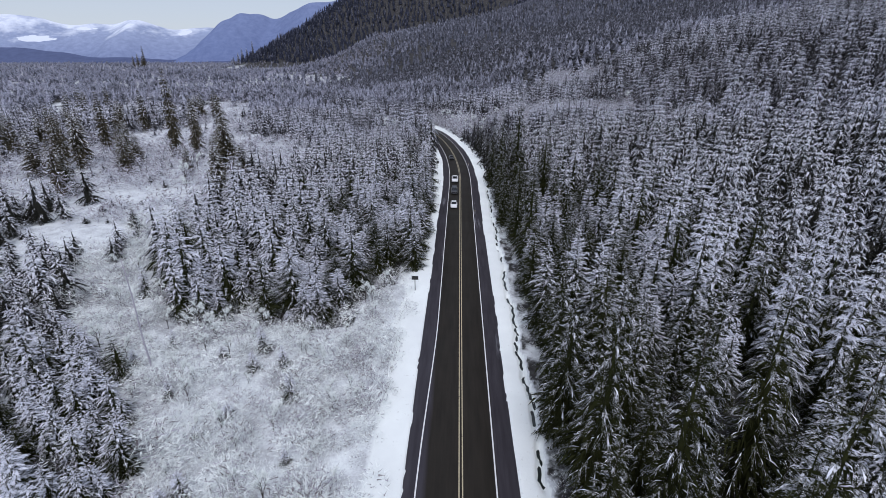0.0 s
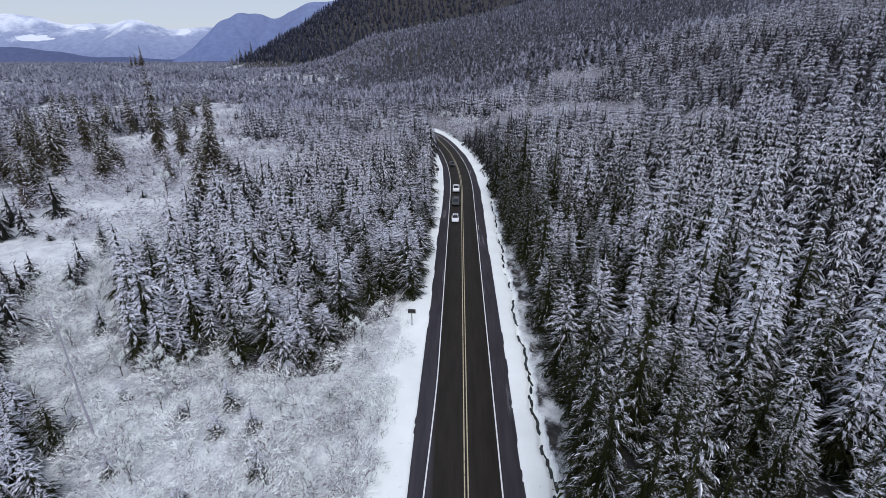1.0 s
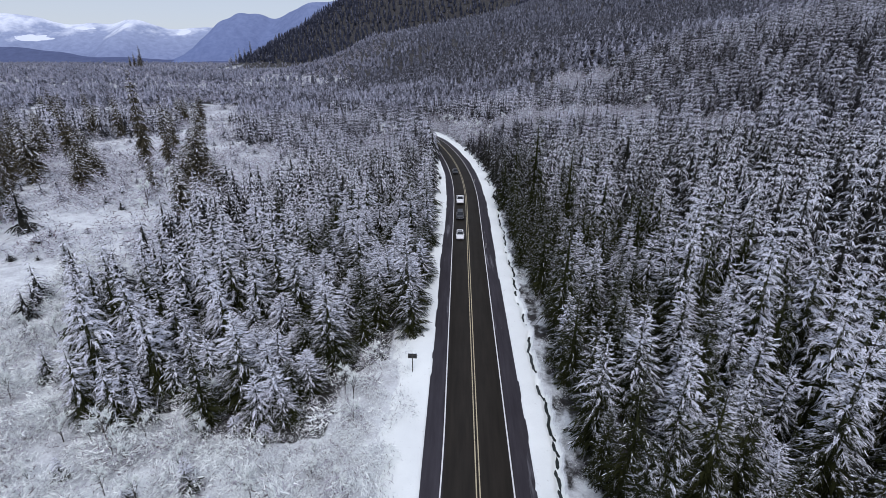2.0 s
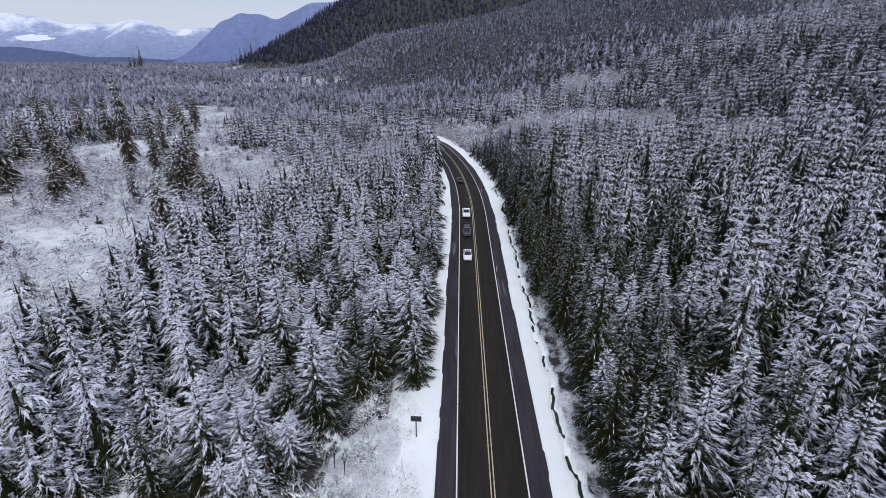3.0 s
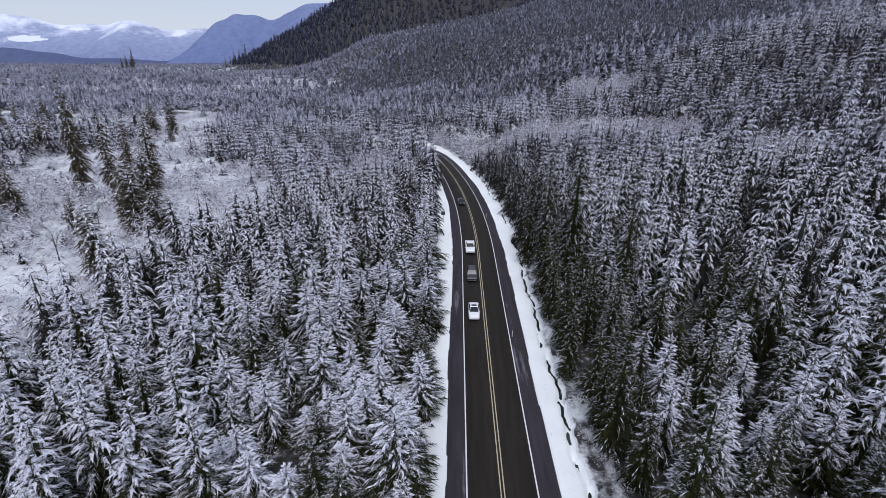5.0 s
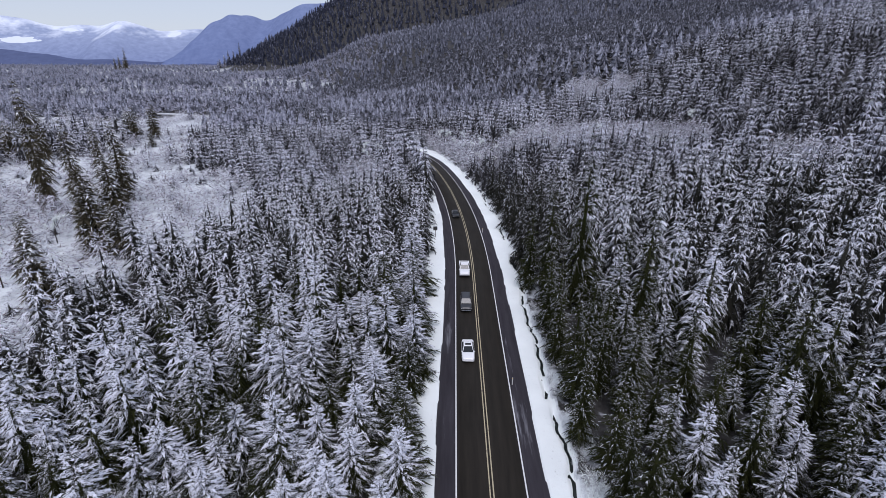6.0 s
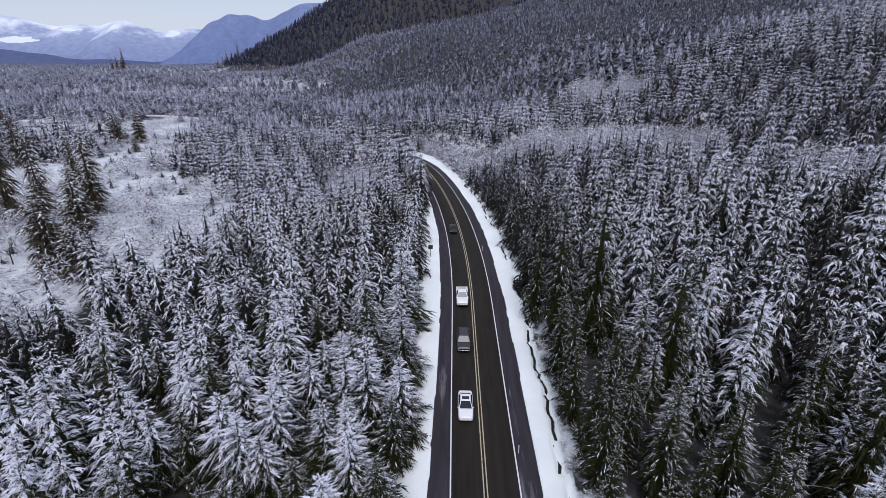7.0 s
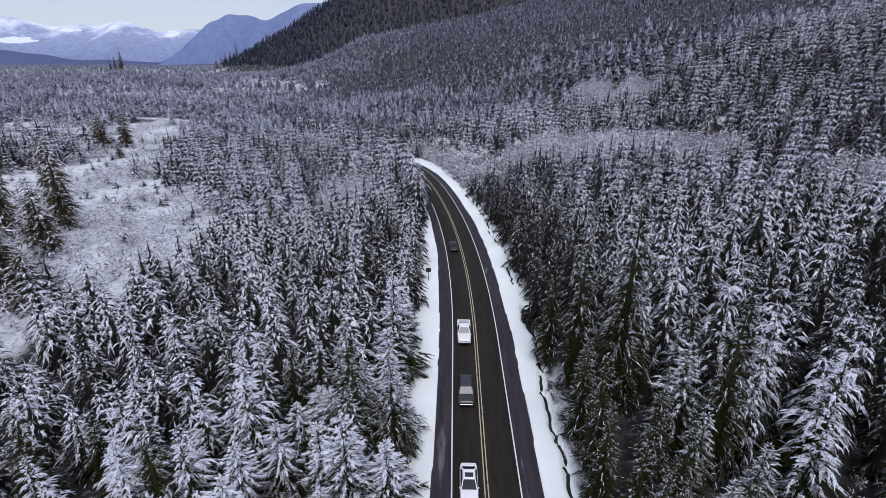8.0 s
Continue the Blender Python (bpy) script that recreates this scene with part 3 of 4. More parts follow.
# forest plan: one set of spots for all the trees within sight of the road
spot_list = []
for x0, x1, step in ((-330, 0, 3.9), (0, 370, 4.25)):
    gx, gy = jittered(x0, x1, 6, 330, step, rng)
    # rows that line the road
    ry = np.concatenate([np.arange(84, 285, 4.0), np.arange(285, 372, 2.6)]) if x0 < 0 else np.arange(12, 238, 4.6)
    ry = ry + rng.uniform(-1, 1, ry.size)
    rx = road_x(ry) + (-9.0 - 1.2 * ease(118, 128, ry) + 2.3 * ease(190, 225, ry) if x0 < 0 else right_edge(ry) + 1.6) + rng.uniform(-1.3, 0.9, ry.size)
    clear = np.abs(gx - road_x(gy) - (-9.6 if x0 < 0 else right_edge(gy) + 1.6)) > 2.0
    c = cover(gx + rng.normal(0, 1, gx.size) * np.where(gx < -60, 5.0, 1.2), gy + rng.normal(0, 1, gx.size) * np.where(gx < -60, 5.0, 1.2))
    p = rng.random_sample(gx.size)
    gu = gx - road_x(gy)
    thin = ease(-0.3, 0.6, rolling(gx, gy, 40, 18)) * ease(-40, -80, gx) * 0.4
    ok = in_view(gx, gy) & clear & (((c == 0) & (p > 0.02 + thin)) | ((c == 1) & (p < np.where(gx < -60, 0.19, 0.04)) & (gu < -13)) | ((c == 3) & (p < 0.5)))
    ok &= ~((gu > -13) & (gu < 0) & (gy < 84)) & ((gu < -8.8) | (gu > right_edge(gy) - 0.4))
    gx, gy, c = gx[ok], gy[ok], c[ok]
    gx, gy, c = np.concatenate([gx, rx]), np.concatenate([gy, ry]), np.concatenate([c, np.zeros(rx.size, dtype=int)])
    h = np.where(gx > road_x(gy), 17.6, 13.2) * rng.uniform(0.62, 1.18, gx.size) * (1 + 0.12 * rolling(gx, gy, 60, 8))
    h = np.where(((gy < 95) & (gx < -25 - 0.4 * gy)) | ((gy < 52) & (gx < -14 - 0.4 * gy)), h * rng.uniform(0.45, 0.8, gx.size), h)
    h = h * (1 - np.where(gx > road_x(gy), 0.32, 0.2) * ease(120, 220, gy))
    h = np.where(c == 1, rng.uniform(1.8, 5.0, gx.size), h)
    h = np.where((gx < road_x(gy)) & (gx > road_x(gy) - 13) & (gy > 200), rng.uniform(13.5, 17.0, gx.size), h)
    h = np.where(c == 3, rng.uniform(6.0, 17.0, gx.size), h)
    spot_list.append(np.stack([gx, gy, h]))
yx, yy = jittered(-80, -17, 16, 84, 2.7, rng)
ok = (cover(yx, yy) == 0) & (yx < -24 + 0.12 * (yy - 20)) & in_view(yx, yy, 8) & (rng.random_sample(yx.size) > 0.12)
spot_list.append(np.stack([yx[ok], yy[ok], rng.uniform(3.5, 8.0, ok.sum())]))
sx, sy, sh = np.concatenate(spot_list, 1)
su = sx - road_x(sy)
sz = land(sx, sy)
rank = np.clip(snowiness(sx, sy) + rng.normal(0, 0.24, sx.size), 0, 0.999) * np.where(rng.random_sample(sx.size) < np.where(su < 0, 0.22 - 0.18 * ease(-18, -28, sx) * ease(62, 70, sy) * ease(110, 100, sy), 0.24), 0.25, 1.0)
near_key = np.abs(su) + np.maximum(0, sy - 105) * 0.45 + np.maximum(0, 14 - sy)
order = np.argsort(near_key)
near_ids = order[:280]
rest = np.ones(sx.size, dtype=bool)
rest[near_ids] = False

# the firs that stand along the road, each a thing of its own
def conifer(name, seed, h, r, whorls, per, sprays, snow, mat, label, group, girth, **kw):
    """A conifer with its trunk, its crown of needled boughs and the snow heaped on them."""
    (v, f, sn), (wv, wf) = fir_parts(seed, h, r, whorls, per, sprays, snow, **kw)
    tree = tagged(new(name), label, "tree", group)
    for piece, me, words in (("trunk", trunk_mesh("trunk", h * 0.92, girth), ""), ("crown", mesh_of("crown", v, f, [mat], snow=sn), "dark needled boughs streaked with snow"),
                             ("snow_load", mesh_of("snow_load", wv, wf, [BOUGH_SNOW]), "fresh snow on the boughs")):
        ob = new(piece, me)
        ob.parent = tree
        tagged(ob, words, kind="stuff" if piece == "snow_load" else "")
    return tree


FIRS = []
for i in range(8):
    label = ("dark green fir with little snow on its boughs", "dark green fir with snow-laden drooping boughs", "fir almost white with heavy snow on its boughs")[0 if i < 2 else 1 if i < 5 else 2]
    FIRS.append(conifer("fir_tree", 100 + i, 14.0, 3.1 + 0.22 * (i % 3) + 0.05 * i, 19, 9, 17, 0.13 + 0.1 * i, FIR, label, "firs beside the road", 0.15, taper=0.82, loose=0.35, fade=(1.9, 0.28)))
used = [False] * 8


def place_fir(x, y, z, h, j, wide):
    m = Matrix.Translation((x, y, z - 0.1)) @ Matrix.Rotation(rng.uniform(0, 6.28), 4, "Z") @ Matrix.Diagonal((wide, wide, h / 14.0, 1))
    if used[j]:
        copy_thing(FIRS[j], m)
    else:
        FIRS[j].matrix_basis = m
        used[j] = True


for i in near_ids:
    place_fir(sx[i], sy[i], sz[i], sh[i], int(rank[i] * 8), (sh[i] / 14.0) ** (0.5 if sh[i] > 8 else 0.6) * rng.uniform(0.92, 1.12) * (0.78 if su[i] > 0 else 1.04))

spots = np.stack([sx, sy, sz - 0.1, (sh / 14.0) ** np.where(sh > 8, 0.5, 0.6) * rng.uniform(0.9, 1.15, sx.size) * np.where(su > 0, 0.84, 0.97), sh / 14.0], 1)
dist = np.hypot(sx, np.maximum(0, sy - 86))
mid = rest & (dist < 55)
far = rest & ~mid & (dist < 122)
off = rest & ~mid & ~far
MID = [template(200 + i, 14.0, 3.1 + 0.06 * i, 15, 8, 10, 0.18 + 0.1 * i, taper=0.92, loose=0.35, tuft=1.15, droop=(0.35, 0.85), rim=0.7, fade=(2.0, 0.36)) for i in range(8)]
FAR = [template(300 + i, 14.0, 3.5 + 0.06 * i, 11, 7, 6, 0.24 + 0.1 * i, tuft=1.18, taper=1.0, loose=0.3, droop=(0.55, 1.05), rim=0.35, fade=(2.1, 0.42)) for i in range(8)]
OFF = [template(350 + i, 14.0, 3.7 + 0.05 * i, 8, 6, 2, 0.28 + 0.1 * i, tuft=1.6, loose=0.3, droop=(0.6, 1.15), taper=1.0, rim=0.0, fade=(2.1, 0.42)) for i in range(8)]
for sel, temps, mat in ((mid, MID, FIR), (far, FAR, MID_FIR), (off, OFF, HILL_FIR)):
    v, f, m, sn = stacked(temps, spots[sel], rng, rank[sel])
    tagged(new("fir_forest", mesh_of("fir_forest", v, f, [mat], snow=sn)), "dense plantation of snow-laden firs", "forest", kind="stuff")

# forests further off
DISTANT = [spiky(400 + i, 14.0, 3.7, 5, 5, 0.12 + 0.085 * i) for i in range(8)]
REMOTE = [spiky(500 + i, 14.0, 4.0, 3, 4, 0.14 + 0.08 * i) for i in range(8)]
RIDGE = [spiky(600 + i, 18.0, 4.4, 3, 3, (0.16, 0.05, 0.2, 0.0)[i % 4]) for i in range(6)]


# the same wood goes on to both sides and behind
bx, by = jittered(-125, 145, -70, 120, 8.0, rng)
more = ~in_view(bx, by) & (cover(bx, by) == 0) & (np.abs(bx - road_x(by)) > 13)
bx, by = bx[more], by[more]
bh = np.where(bx > 0, 15.0, 9.0) / 14.0 * rng.uniform(0.6, 1.2, bx.size)
v, f, m, sn = stacked(OFF, np.stack([bx, by, land(bx, by) - 0.1, bh ** 0.5 * 1.15, bh], 1), rng, np.clip(snowiness(bx, by) + rng.normal(0, 0.2, bx.size), 0, 0.999))
tagged(new("fir_forest", mesh_of("fir_forest", v, f, [MID_FIR], snow=sn)), "dense plantation of snow-laden firs", "forest", kind="stuff")

PUFF = [puff(650 + i, 9.0, 3.4, 16) for i in range(4)]


def far_forest(name, x0, x1, y0, y1, step, temps, h0, mat, label, keep, ranked=True, bare=0.0):
    """Conifers over an area, and among them frosted bare trees where the valley floor is wet; bare is their share there."""
    x, y = jittered(x0, x1, y0, y1, step, rng)
    ok = in_view(x, y, 60) & keep(x, y)
    x, y = x[ok], y[ok]
    h = h0 / 14.0 * rng.uniform(0.7, 1.2, x.size) * (1 + 0.25 * rolling(x, y, 90, 9))
    k = np.clip(snowiness(x, y) + rng.uniform(-0.2, 0.2, x.size), 0, 0.999) if ranked else rng.random_sample(x.size)
    leafless = rng.random_sample(x.size) < bare * ease(-60, -160, x) * ease(-0.5, 0.3, rolling(x, y, 120, 10) + 0.3)
    spots = np.stack([x, y, land(x, y) - 0.2, h ** 0.6, h], 1)
    v, f, m, sn = stacked(temps, spots[~leafless], rng, k[~leafless])
    if leafless.any():
        pv, pf, pm, ps = stacked(PUFF, spots[leafless], rng)
        v, f, m, sn = np.concatenate([v, pv]), np.concatenate([f, pf + len(v)]), np.concatenate([m, pm]), np.concatenate([sn, ps])
    return tagged(new(name, mesh_of(name, v, f, [mat, FROSTED_WOOD], m, snow=sn)), label, "forest", kind="stuff")


# the haze over these forests lies in their fir colours
far_forest("hillside_forest", -620, 520, 330, 620, 6.2, DISTANT, 9.5, HAZY_FAR_FIR, "snow-dusted conifer forest on the hillside and valley floor", lambda x, y: (cover(x, y) == 0) & (rng.random_sample(x.size) > 0.1), bare=0.55)
far_forest("distant_forest", -1350, 700, 620, 1400, 11.0, REMOTE, 11, HAZY_VALLEY_FIR, "frosted forest grey with haze across the valley and the hill", lambda x, y: rng.random_sample(x.size) > 0.1, bare=0.75)
far_forest("ridge_forest", -900, 900, 1400, 2300, 13.5, RIDGE, 17, HAZY_RIDGE_FIR, "dark conifer forest on the far ridge", lambda x, y: land(x, y) > 18, False)
far_forest("valley_forest", -2300, -400, 1400, 2600, 19.0, REMOTE, 12, HAZY_VALLEY_FIR, "distant hazy frosted valley forest", lambda x, y: land(x, y) < 18, bare=0.8)


# tall old conifers that stand out of the meadow
TALL = [conifer("old_conifer", 700 + i, 24.0, 3.3, 26, 9, 9, 0.28 + 0.08 * i, OLD_FIR, "tall dark weathered conifer with ragged snow-dusted boughs", "tall conifers in the meadow", 0.32, bare=0.08, droop=(0.5, 0.95), taper=0.5, tuft=1.25) for i in range(3)]
OLD_SPOTS = [(-108, 195, 36, 1.15), (-100, 196, 25, 1.05), (-92, 203, 25, 1.3), (-74, 164, 13, 1.6), (-68, 162, 11, 1.3), (-66, 138, 15, 1.1), (-86, 160, 7, 0.7), (-115, 176, 17, 1.1), (-111, 174, 13, 1.0), (-120, 180, 13, 1.1),
             (-171, 230, 17, 1.2), (-171, 260, 17, 1.2), (-159, 262, 15, 1.1), (-150, 308, 16, 1.4), (-156, 314, 15, 1.4), (-145, 316, 12, 1.4), (-176, 197, 18, 1.3), (-133, 155, 16, 1.2), (-110, 134, 12, 1.0), (-190, 237, 18, 1.2),
             (-127, 168, 20, 1.2), (-131, 164, 13, 1.0), (-233, 324, 18, 1.2), (-255, 338, 15, 1.1), (-223, 331, 14, 1.1), (-176, 271, 14, 1.1), (-106, 159, 14, 1.1), (-143, 206, 17, 1.1), (-150, 190, 15, 1.1), (-160, 212, 16, 1.2),
             (-141, 178, 14, 1.0), (-133, 291, 7, 0.8), (-200, 262, 15, 1.1), (-212, 290, 15, 1.2), (-120, 150, 12, 1.0), (-184, 222, 16, 1.1), (-168, 184, 17, 1.2), (-116, 230, 19, 1.0), (-84, 186, 17, 1.25), (-82, 172, 9, 1.0),
             (-664, 1630, 38, 1.8), (-652, 1640, 46, 2.0), (-641, 1646, 38, 1.8), (-622, 1640, 42, 2.0), (-678, 1650, 32, 1.7), (-606, 1650, 36, 1.8), (-1010, 1700, 46, 2.3), (-998, 1706, 40, 2.1), (-986, 1695, 48, 2.3), (-1026, 1702, 38, 2.0)]
for i, (x, y, h, w) in enumerate(OLD_SPOTS):
    m = Matrix.Translation((x, y, float(land(x, y)) - 0.1)) @ Matrix.Rotation(i * 1.3, 4, "Z") @ Matrix.Diagonal((w * 0.88, w * 0.88, h / 24.0, 1))
    if i < 3:
        TALL[i].matrix_basis = m
    else:
        copy_thing(TALL[i % 3], m)

# small firs standing singly in the scrub
for x, y, h, j in ((-50, 77, 6.5, 5), (-25, 56.5, 4.2, 6), (-30, 55, 3.4, 5), (-24.5, 33, 5.0, 7), (-72, 106, 7.5, 3), (-21, 53, 3.6, 6), (-38, 66, 4.0, 6), (-44, 70, 3.6, 7), (-50.6, 73, 5.5, 6), (-58.4, 73.2, 4.0, 5), (-45.5, 73.5, 3.8, 6), (-38, 57.7, 3.0, 6), (-25, 52.7, 4.6, 7), (-18.3, 47.2, 4.0, 6), (-19.9, 49.6, 3.4, 7), (-41, 53.5, 4.0, 7), (-27, 41, 2.6, 7), (-16, 37, 2.2, 6), (-33, 47, 2.8, 6), (-108, 135, 9.0, 2)):
    place_fir(x, y, float(land(x, y)), h, j, (h / 14.0) ** 0.85)


# ---- frosted scrub and bare trees ----
def clump(seed, n, h, r, frost, blade, bent=True):
    """A frosted shrub: many thin twigs fanning up from the ground, some bare, some hoary, most of them white."""
    rng = random.Random(seed)
    v, f, m = [], [], []
    for i in range(n):
        a, lean = rng.uniform(0, 6.28), rng.uniform(0.25, 1.2)
        x0, y0 = r * 0.6 * rng.uniform(-1, 1), r * 0.6 * rng.uniform(-1, 1)
        hh = h * rng.uniform(0.3, 1.0) * (1.1 - 0.55 * lean)
        x1, y1 = x0 + math.cos(a) * r * lean, y0 + math.sin(a) * r * lean
        xm, ym = (x0 * 0.55 + x1 * 0.45), (y0 * 0.55 + y1 * 0.45)
        w, b, t = blade * rng.uniform(0.6, 1.4), len(v), rng.uniform(0, 3.14)
        wx, wy = w * math.cos(t), w * math.sin(t)
        q = rng.random()
        k = 1 if q < frost else 2 if q < frost + (1 - frost) * 0.6 else 0
        if bent:
            v += [(x0, y0, -0.1), (xm - wx, ym - wy, hh * 0.65), (xm + wx, ym + wy, hh * 0.65), (x1, y1, hh * (1 - 0.25 * lean))]
            f += [(b, b + 1, b + 2), (b + 1, b + 3, b + 2)]
            m += [k, k]
        else:
            # a twig somewhere in the rounded body of the shrub, pointing up and outwards
            d = math.sqrt(rng.random())
            cx, cy = r * d * math.cos(a), r * d * math.sin(a)
            cz = h * math.sqrt(max(0.0, 1 - d * d)) * rng.uniform(0.15, 1.0)
            e = Vector((math.cos(a) * d + rng.uniform(-0.9, 0.9), math.sin(a) * d + rng.uniform(-0.9, 0.9), rng.uniform(-0.4, 0.9))).normalized() * (0.12 * h + 0.2 * r) * rng.uniform(0.6, 1.3)
            v += [(cx - wx, cy - wy, cz), (cx + wx, cy + wy, cz + w), (cx + e.x, cy + e.y, cz + e.z)]
            f.append((b, b + 1, b + 2))
            m.append(k)
    return np.array(v, dtype=np.float32), np.array(f, dtype=np.int32), np.array(m), np.zeros(len(v), dtype=np.float32)


def scatter(name, box, step, temps, label, keep, size, frost=FROST):
    x, y = jittered(*box, step, rng)
    ok = in_view(x, y) & keep(x, y)
    x, y = x[ok], y[ok]
    k = rng.uniform(size[0], size[1], x.size) * (1 + 0.8 * rolling(x, y, 7, 15))
    v, f, m, _ = stacked(temps, np.stack([x, y, land(x, y) + 0.1, 0.5 + 0.5 * k, k], 1), rng)
    return tagged(new(name, mesh_of(name, v, f, [TWIG, frost, HOARY], m)), label, "shrubs", kind="stuff")


SCRUB = [clump(800 + i, 110, 1.5, 1.0, (0.85, 0.6, 0.75, 0.5, 0.8, 0.25)[i % 6], 0.026, False) for i in range(12)]
BUSH = [clump(870 + i, 260, 2.8, 1.9, (0.92, 0.8, 0.88, 0.65, 0.75)[i % 5], 0.04, False) for i in range(10)]
TANGLE = [clump(810 + i, 120, 2.3, 1.0, (0.3, 0.15, 0.4)[i % 3], 0.028, False) for i in range(6)]
BRUSH = [clump(820 + i, 24, 0.9, 1.4, (0.97, 0.88, 0.94, 0.82)[i % 4], 0.05, False) for i in range(6)]
THICKET = [clump(840 + i, 110, 4.8, 2.3, (0.6, 0.45, 0.55, 0.35)[i % 4], 0.1, False) for i in range(6)]
scatter("frosted_scrub", (-72, 0, 8, 112), 1.3, SCRUB, "waist-high bare scrub white with hoar frost", lambda x, y: ((cover(x, y) == 1) | (x < -25 - 0.4 * y) | (y < 60) | ((x > -17) & (y < 85)) | ((x < -20) & (y > 62) & (y < 104))) & (x - road_x(y) < -8.4 - 0.9 * rolling(x, y, 6, 36)) & (rolling(x, y, 5, 19) > -0.25), (0.3, 1.7))
scatter("frosted_bush", (-72, -7, 8, 112), 2.6, BUSH, "rounded bushes white with hoar frost", lambda x, y: (cover(x, y) == 1) & (x - road_x(y) < -9.5) & (rolling(x, y, 13, 34) + 0.4 * rolling(x, y, 5, 35) > -0.15), (0.4, 1.25))
scatter("twig_thicket", (-72, -9, 8, 112), 1.5, TANGLE, "purplish-grey bare twigs among the frosted scrub", lambda x, y: (cover(x, y) == 1) & (x - road_x(y) < -11) & (rolling(x, y, 11, 26) + 0.5 * rolling(x, y, 4, 27) > 0.2), (0.5, 1.2))
scatter("frosted_scrub", (11, 22, 20, 240), 1.4, SCRUB, "frosted scrub between the ditch and the firs", lambda x, y: (np.abs(x - road_x(y) - 10.4) < 1.2) & (rolling(x, y, 8, 16) > -0.2), (0.4, 1.1))
scatter("meadow_brush", (-260, 0, 84, 520), 2.3, BRUSH, "low frosted brush on the snowy meadow", lambda x, y: ((cover(x, y) == 1) | (cover(x, y) == 3)) & ~((x > -72) & (x < 0) & (y < 112)) & (rolling(x, y, 22, 17) > -0.5), (0.3, 1.2), MEADOW_FROST)
scatter("frosted_thicket", (-40, 112, 175, 360), 1.9, THICKET, "thicket of bare bushes grey with frost", lambda x, y: (inside(x, y, RIGHT_MEADOW) | inside(x, y, RIGHT_GLADE) | inside(x, y, HILL_GLADE) | inside(x, y, LEFT_GAP)) & (rolling(x, y, 14, 21) > -0.25), (0.5, 1.3), MEADOW_FROST)
scatter("frosted_thicket", (-20, 30, 232, 306), 2.4, THICKET, "tall bare bushes lilac-grey with frost beside the bend", lambda x, y: inside(x, y, BEND_THICKET) & (x - road_x(y) > 11), (0.9, 1.6), MEADOW_FROST)
scatter("meadow_thicket", (-260, -50, 110, 420), 3.7, THICKET, "grey frosted thicket among the old conifers", lambda x, y: ((cover(x, y) == 1) | (cover(x, y) == 3)) & (rolling(x, y, 34, 23) + 0.6 * np.exp(-((x + 122) ** 2 + (y - 172) ** 2) / 900) + 0.7 * np.exp(-((x + 95) ** 2 + (y - 195) ** 2) / 700) + 0.6 * np.exp(-((x + 64) / 16) ** 2 - ((y - 152) / 40) ** 2) > 0.06), (0.5, 1.3), MEADOW_FROST)


def bare_tree(seed, h, spread):
    """A bare broadleaf tree: trunk and limbs, with a haze of frosted twigs."""
    rng = random.Random(seed)
    wood, twigs = bmesh.new(), []

    def limb(p, d, length, rad, depth):
        q = p + d * length
        side = d.orthogonal().normalized()
        other = d.cross(side)
        ring = []
        for c, r in ((p, rad), (q, rad * 0.55)):
            ring.append([wood.verts.new(c + (side * math.cos(a) + other * math.sin(a)) * r) for a in (0, 1.257, 2.513, 3.77, 5.027)])
        for i in range(5):
            wood.faces.new((ring[0][i], ring[0][(i + 1) % 5], ring[1][(i + 1) % 5], ring[1][i]))
        if depth == 0:
            for i in range(12):
                e = (d + Vector((rng.uniform(-1, 1), rng.uniform(-1, 1), rng.uniform(-0.4, 0.9)))).normalized()
                s = p + d * length * rng.uniform(0.2, 1.0)
                twigs.append((s, e, length * rng.uniform(0.5, 1.0)))
            return
        for i in range(3 if depth > 1 else 4):
            e = (d * 1.1 + Vector((rng.uniform(-1, 1) * spread, rng.uniform(-1, 1) * spread, rng.uniform(0.0, 0.7)))).normalized()
            limb(p + d * length * rng.uniform(0.55, 1.0), e, length * rng.uniform(0.55, 0.75), rad * 0.5, depth - 1)

    limb(Vector((0, 0, -0.3)), Vector((rng.uniform(-0.08, 0.08), rng.uniform(-0.08, 0.08), 1)).normalized(), h * 0.36, h * 0.014, 3)
    v, f = [], []
    for s, e, ln in twigs:
        n = e.cross(Vector((rng.uniform(-1, 1), rng.uniform(-1, 1), rng.uniform(-1, 1)))).normalized() * 0.045
        b = len(v)
        v += [s - n, s + n, s + e * ln + Vector((0, 0, -0.1 * ln))]
        f.append((b, b + 1, b + 2))
    tree = tagged(new("bare_tree"), "bare broadleaf tree with twigs white with frost", "tree", "frosted bare trees")
    part("trunk", wood, BARK, tree, "dark trunk and limbs")
    ob = new("crown", mesh_of("crown", v, f, [FROST]))
    ob.parent = tree
    tagged(ob, "frosted twigs", kind="stuff")
    return tree


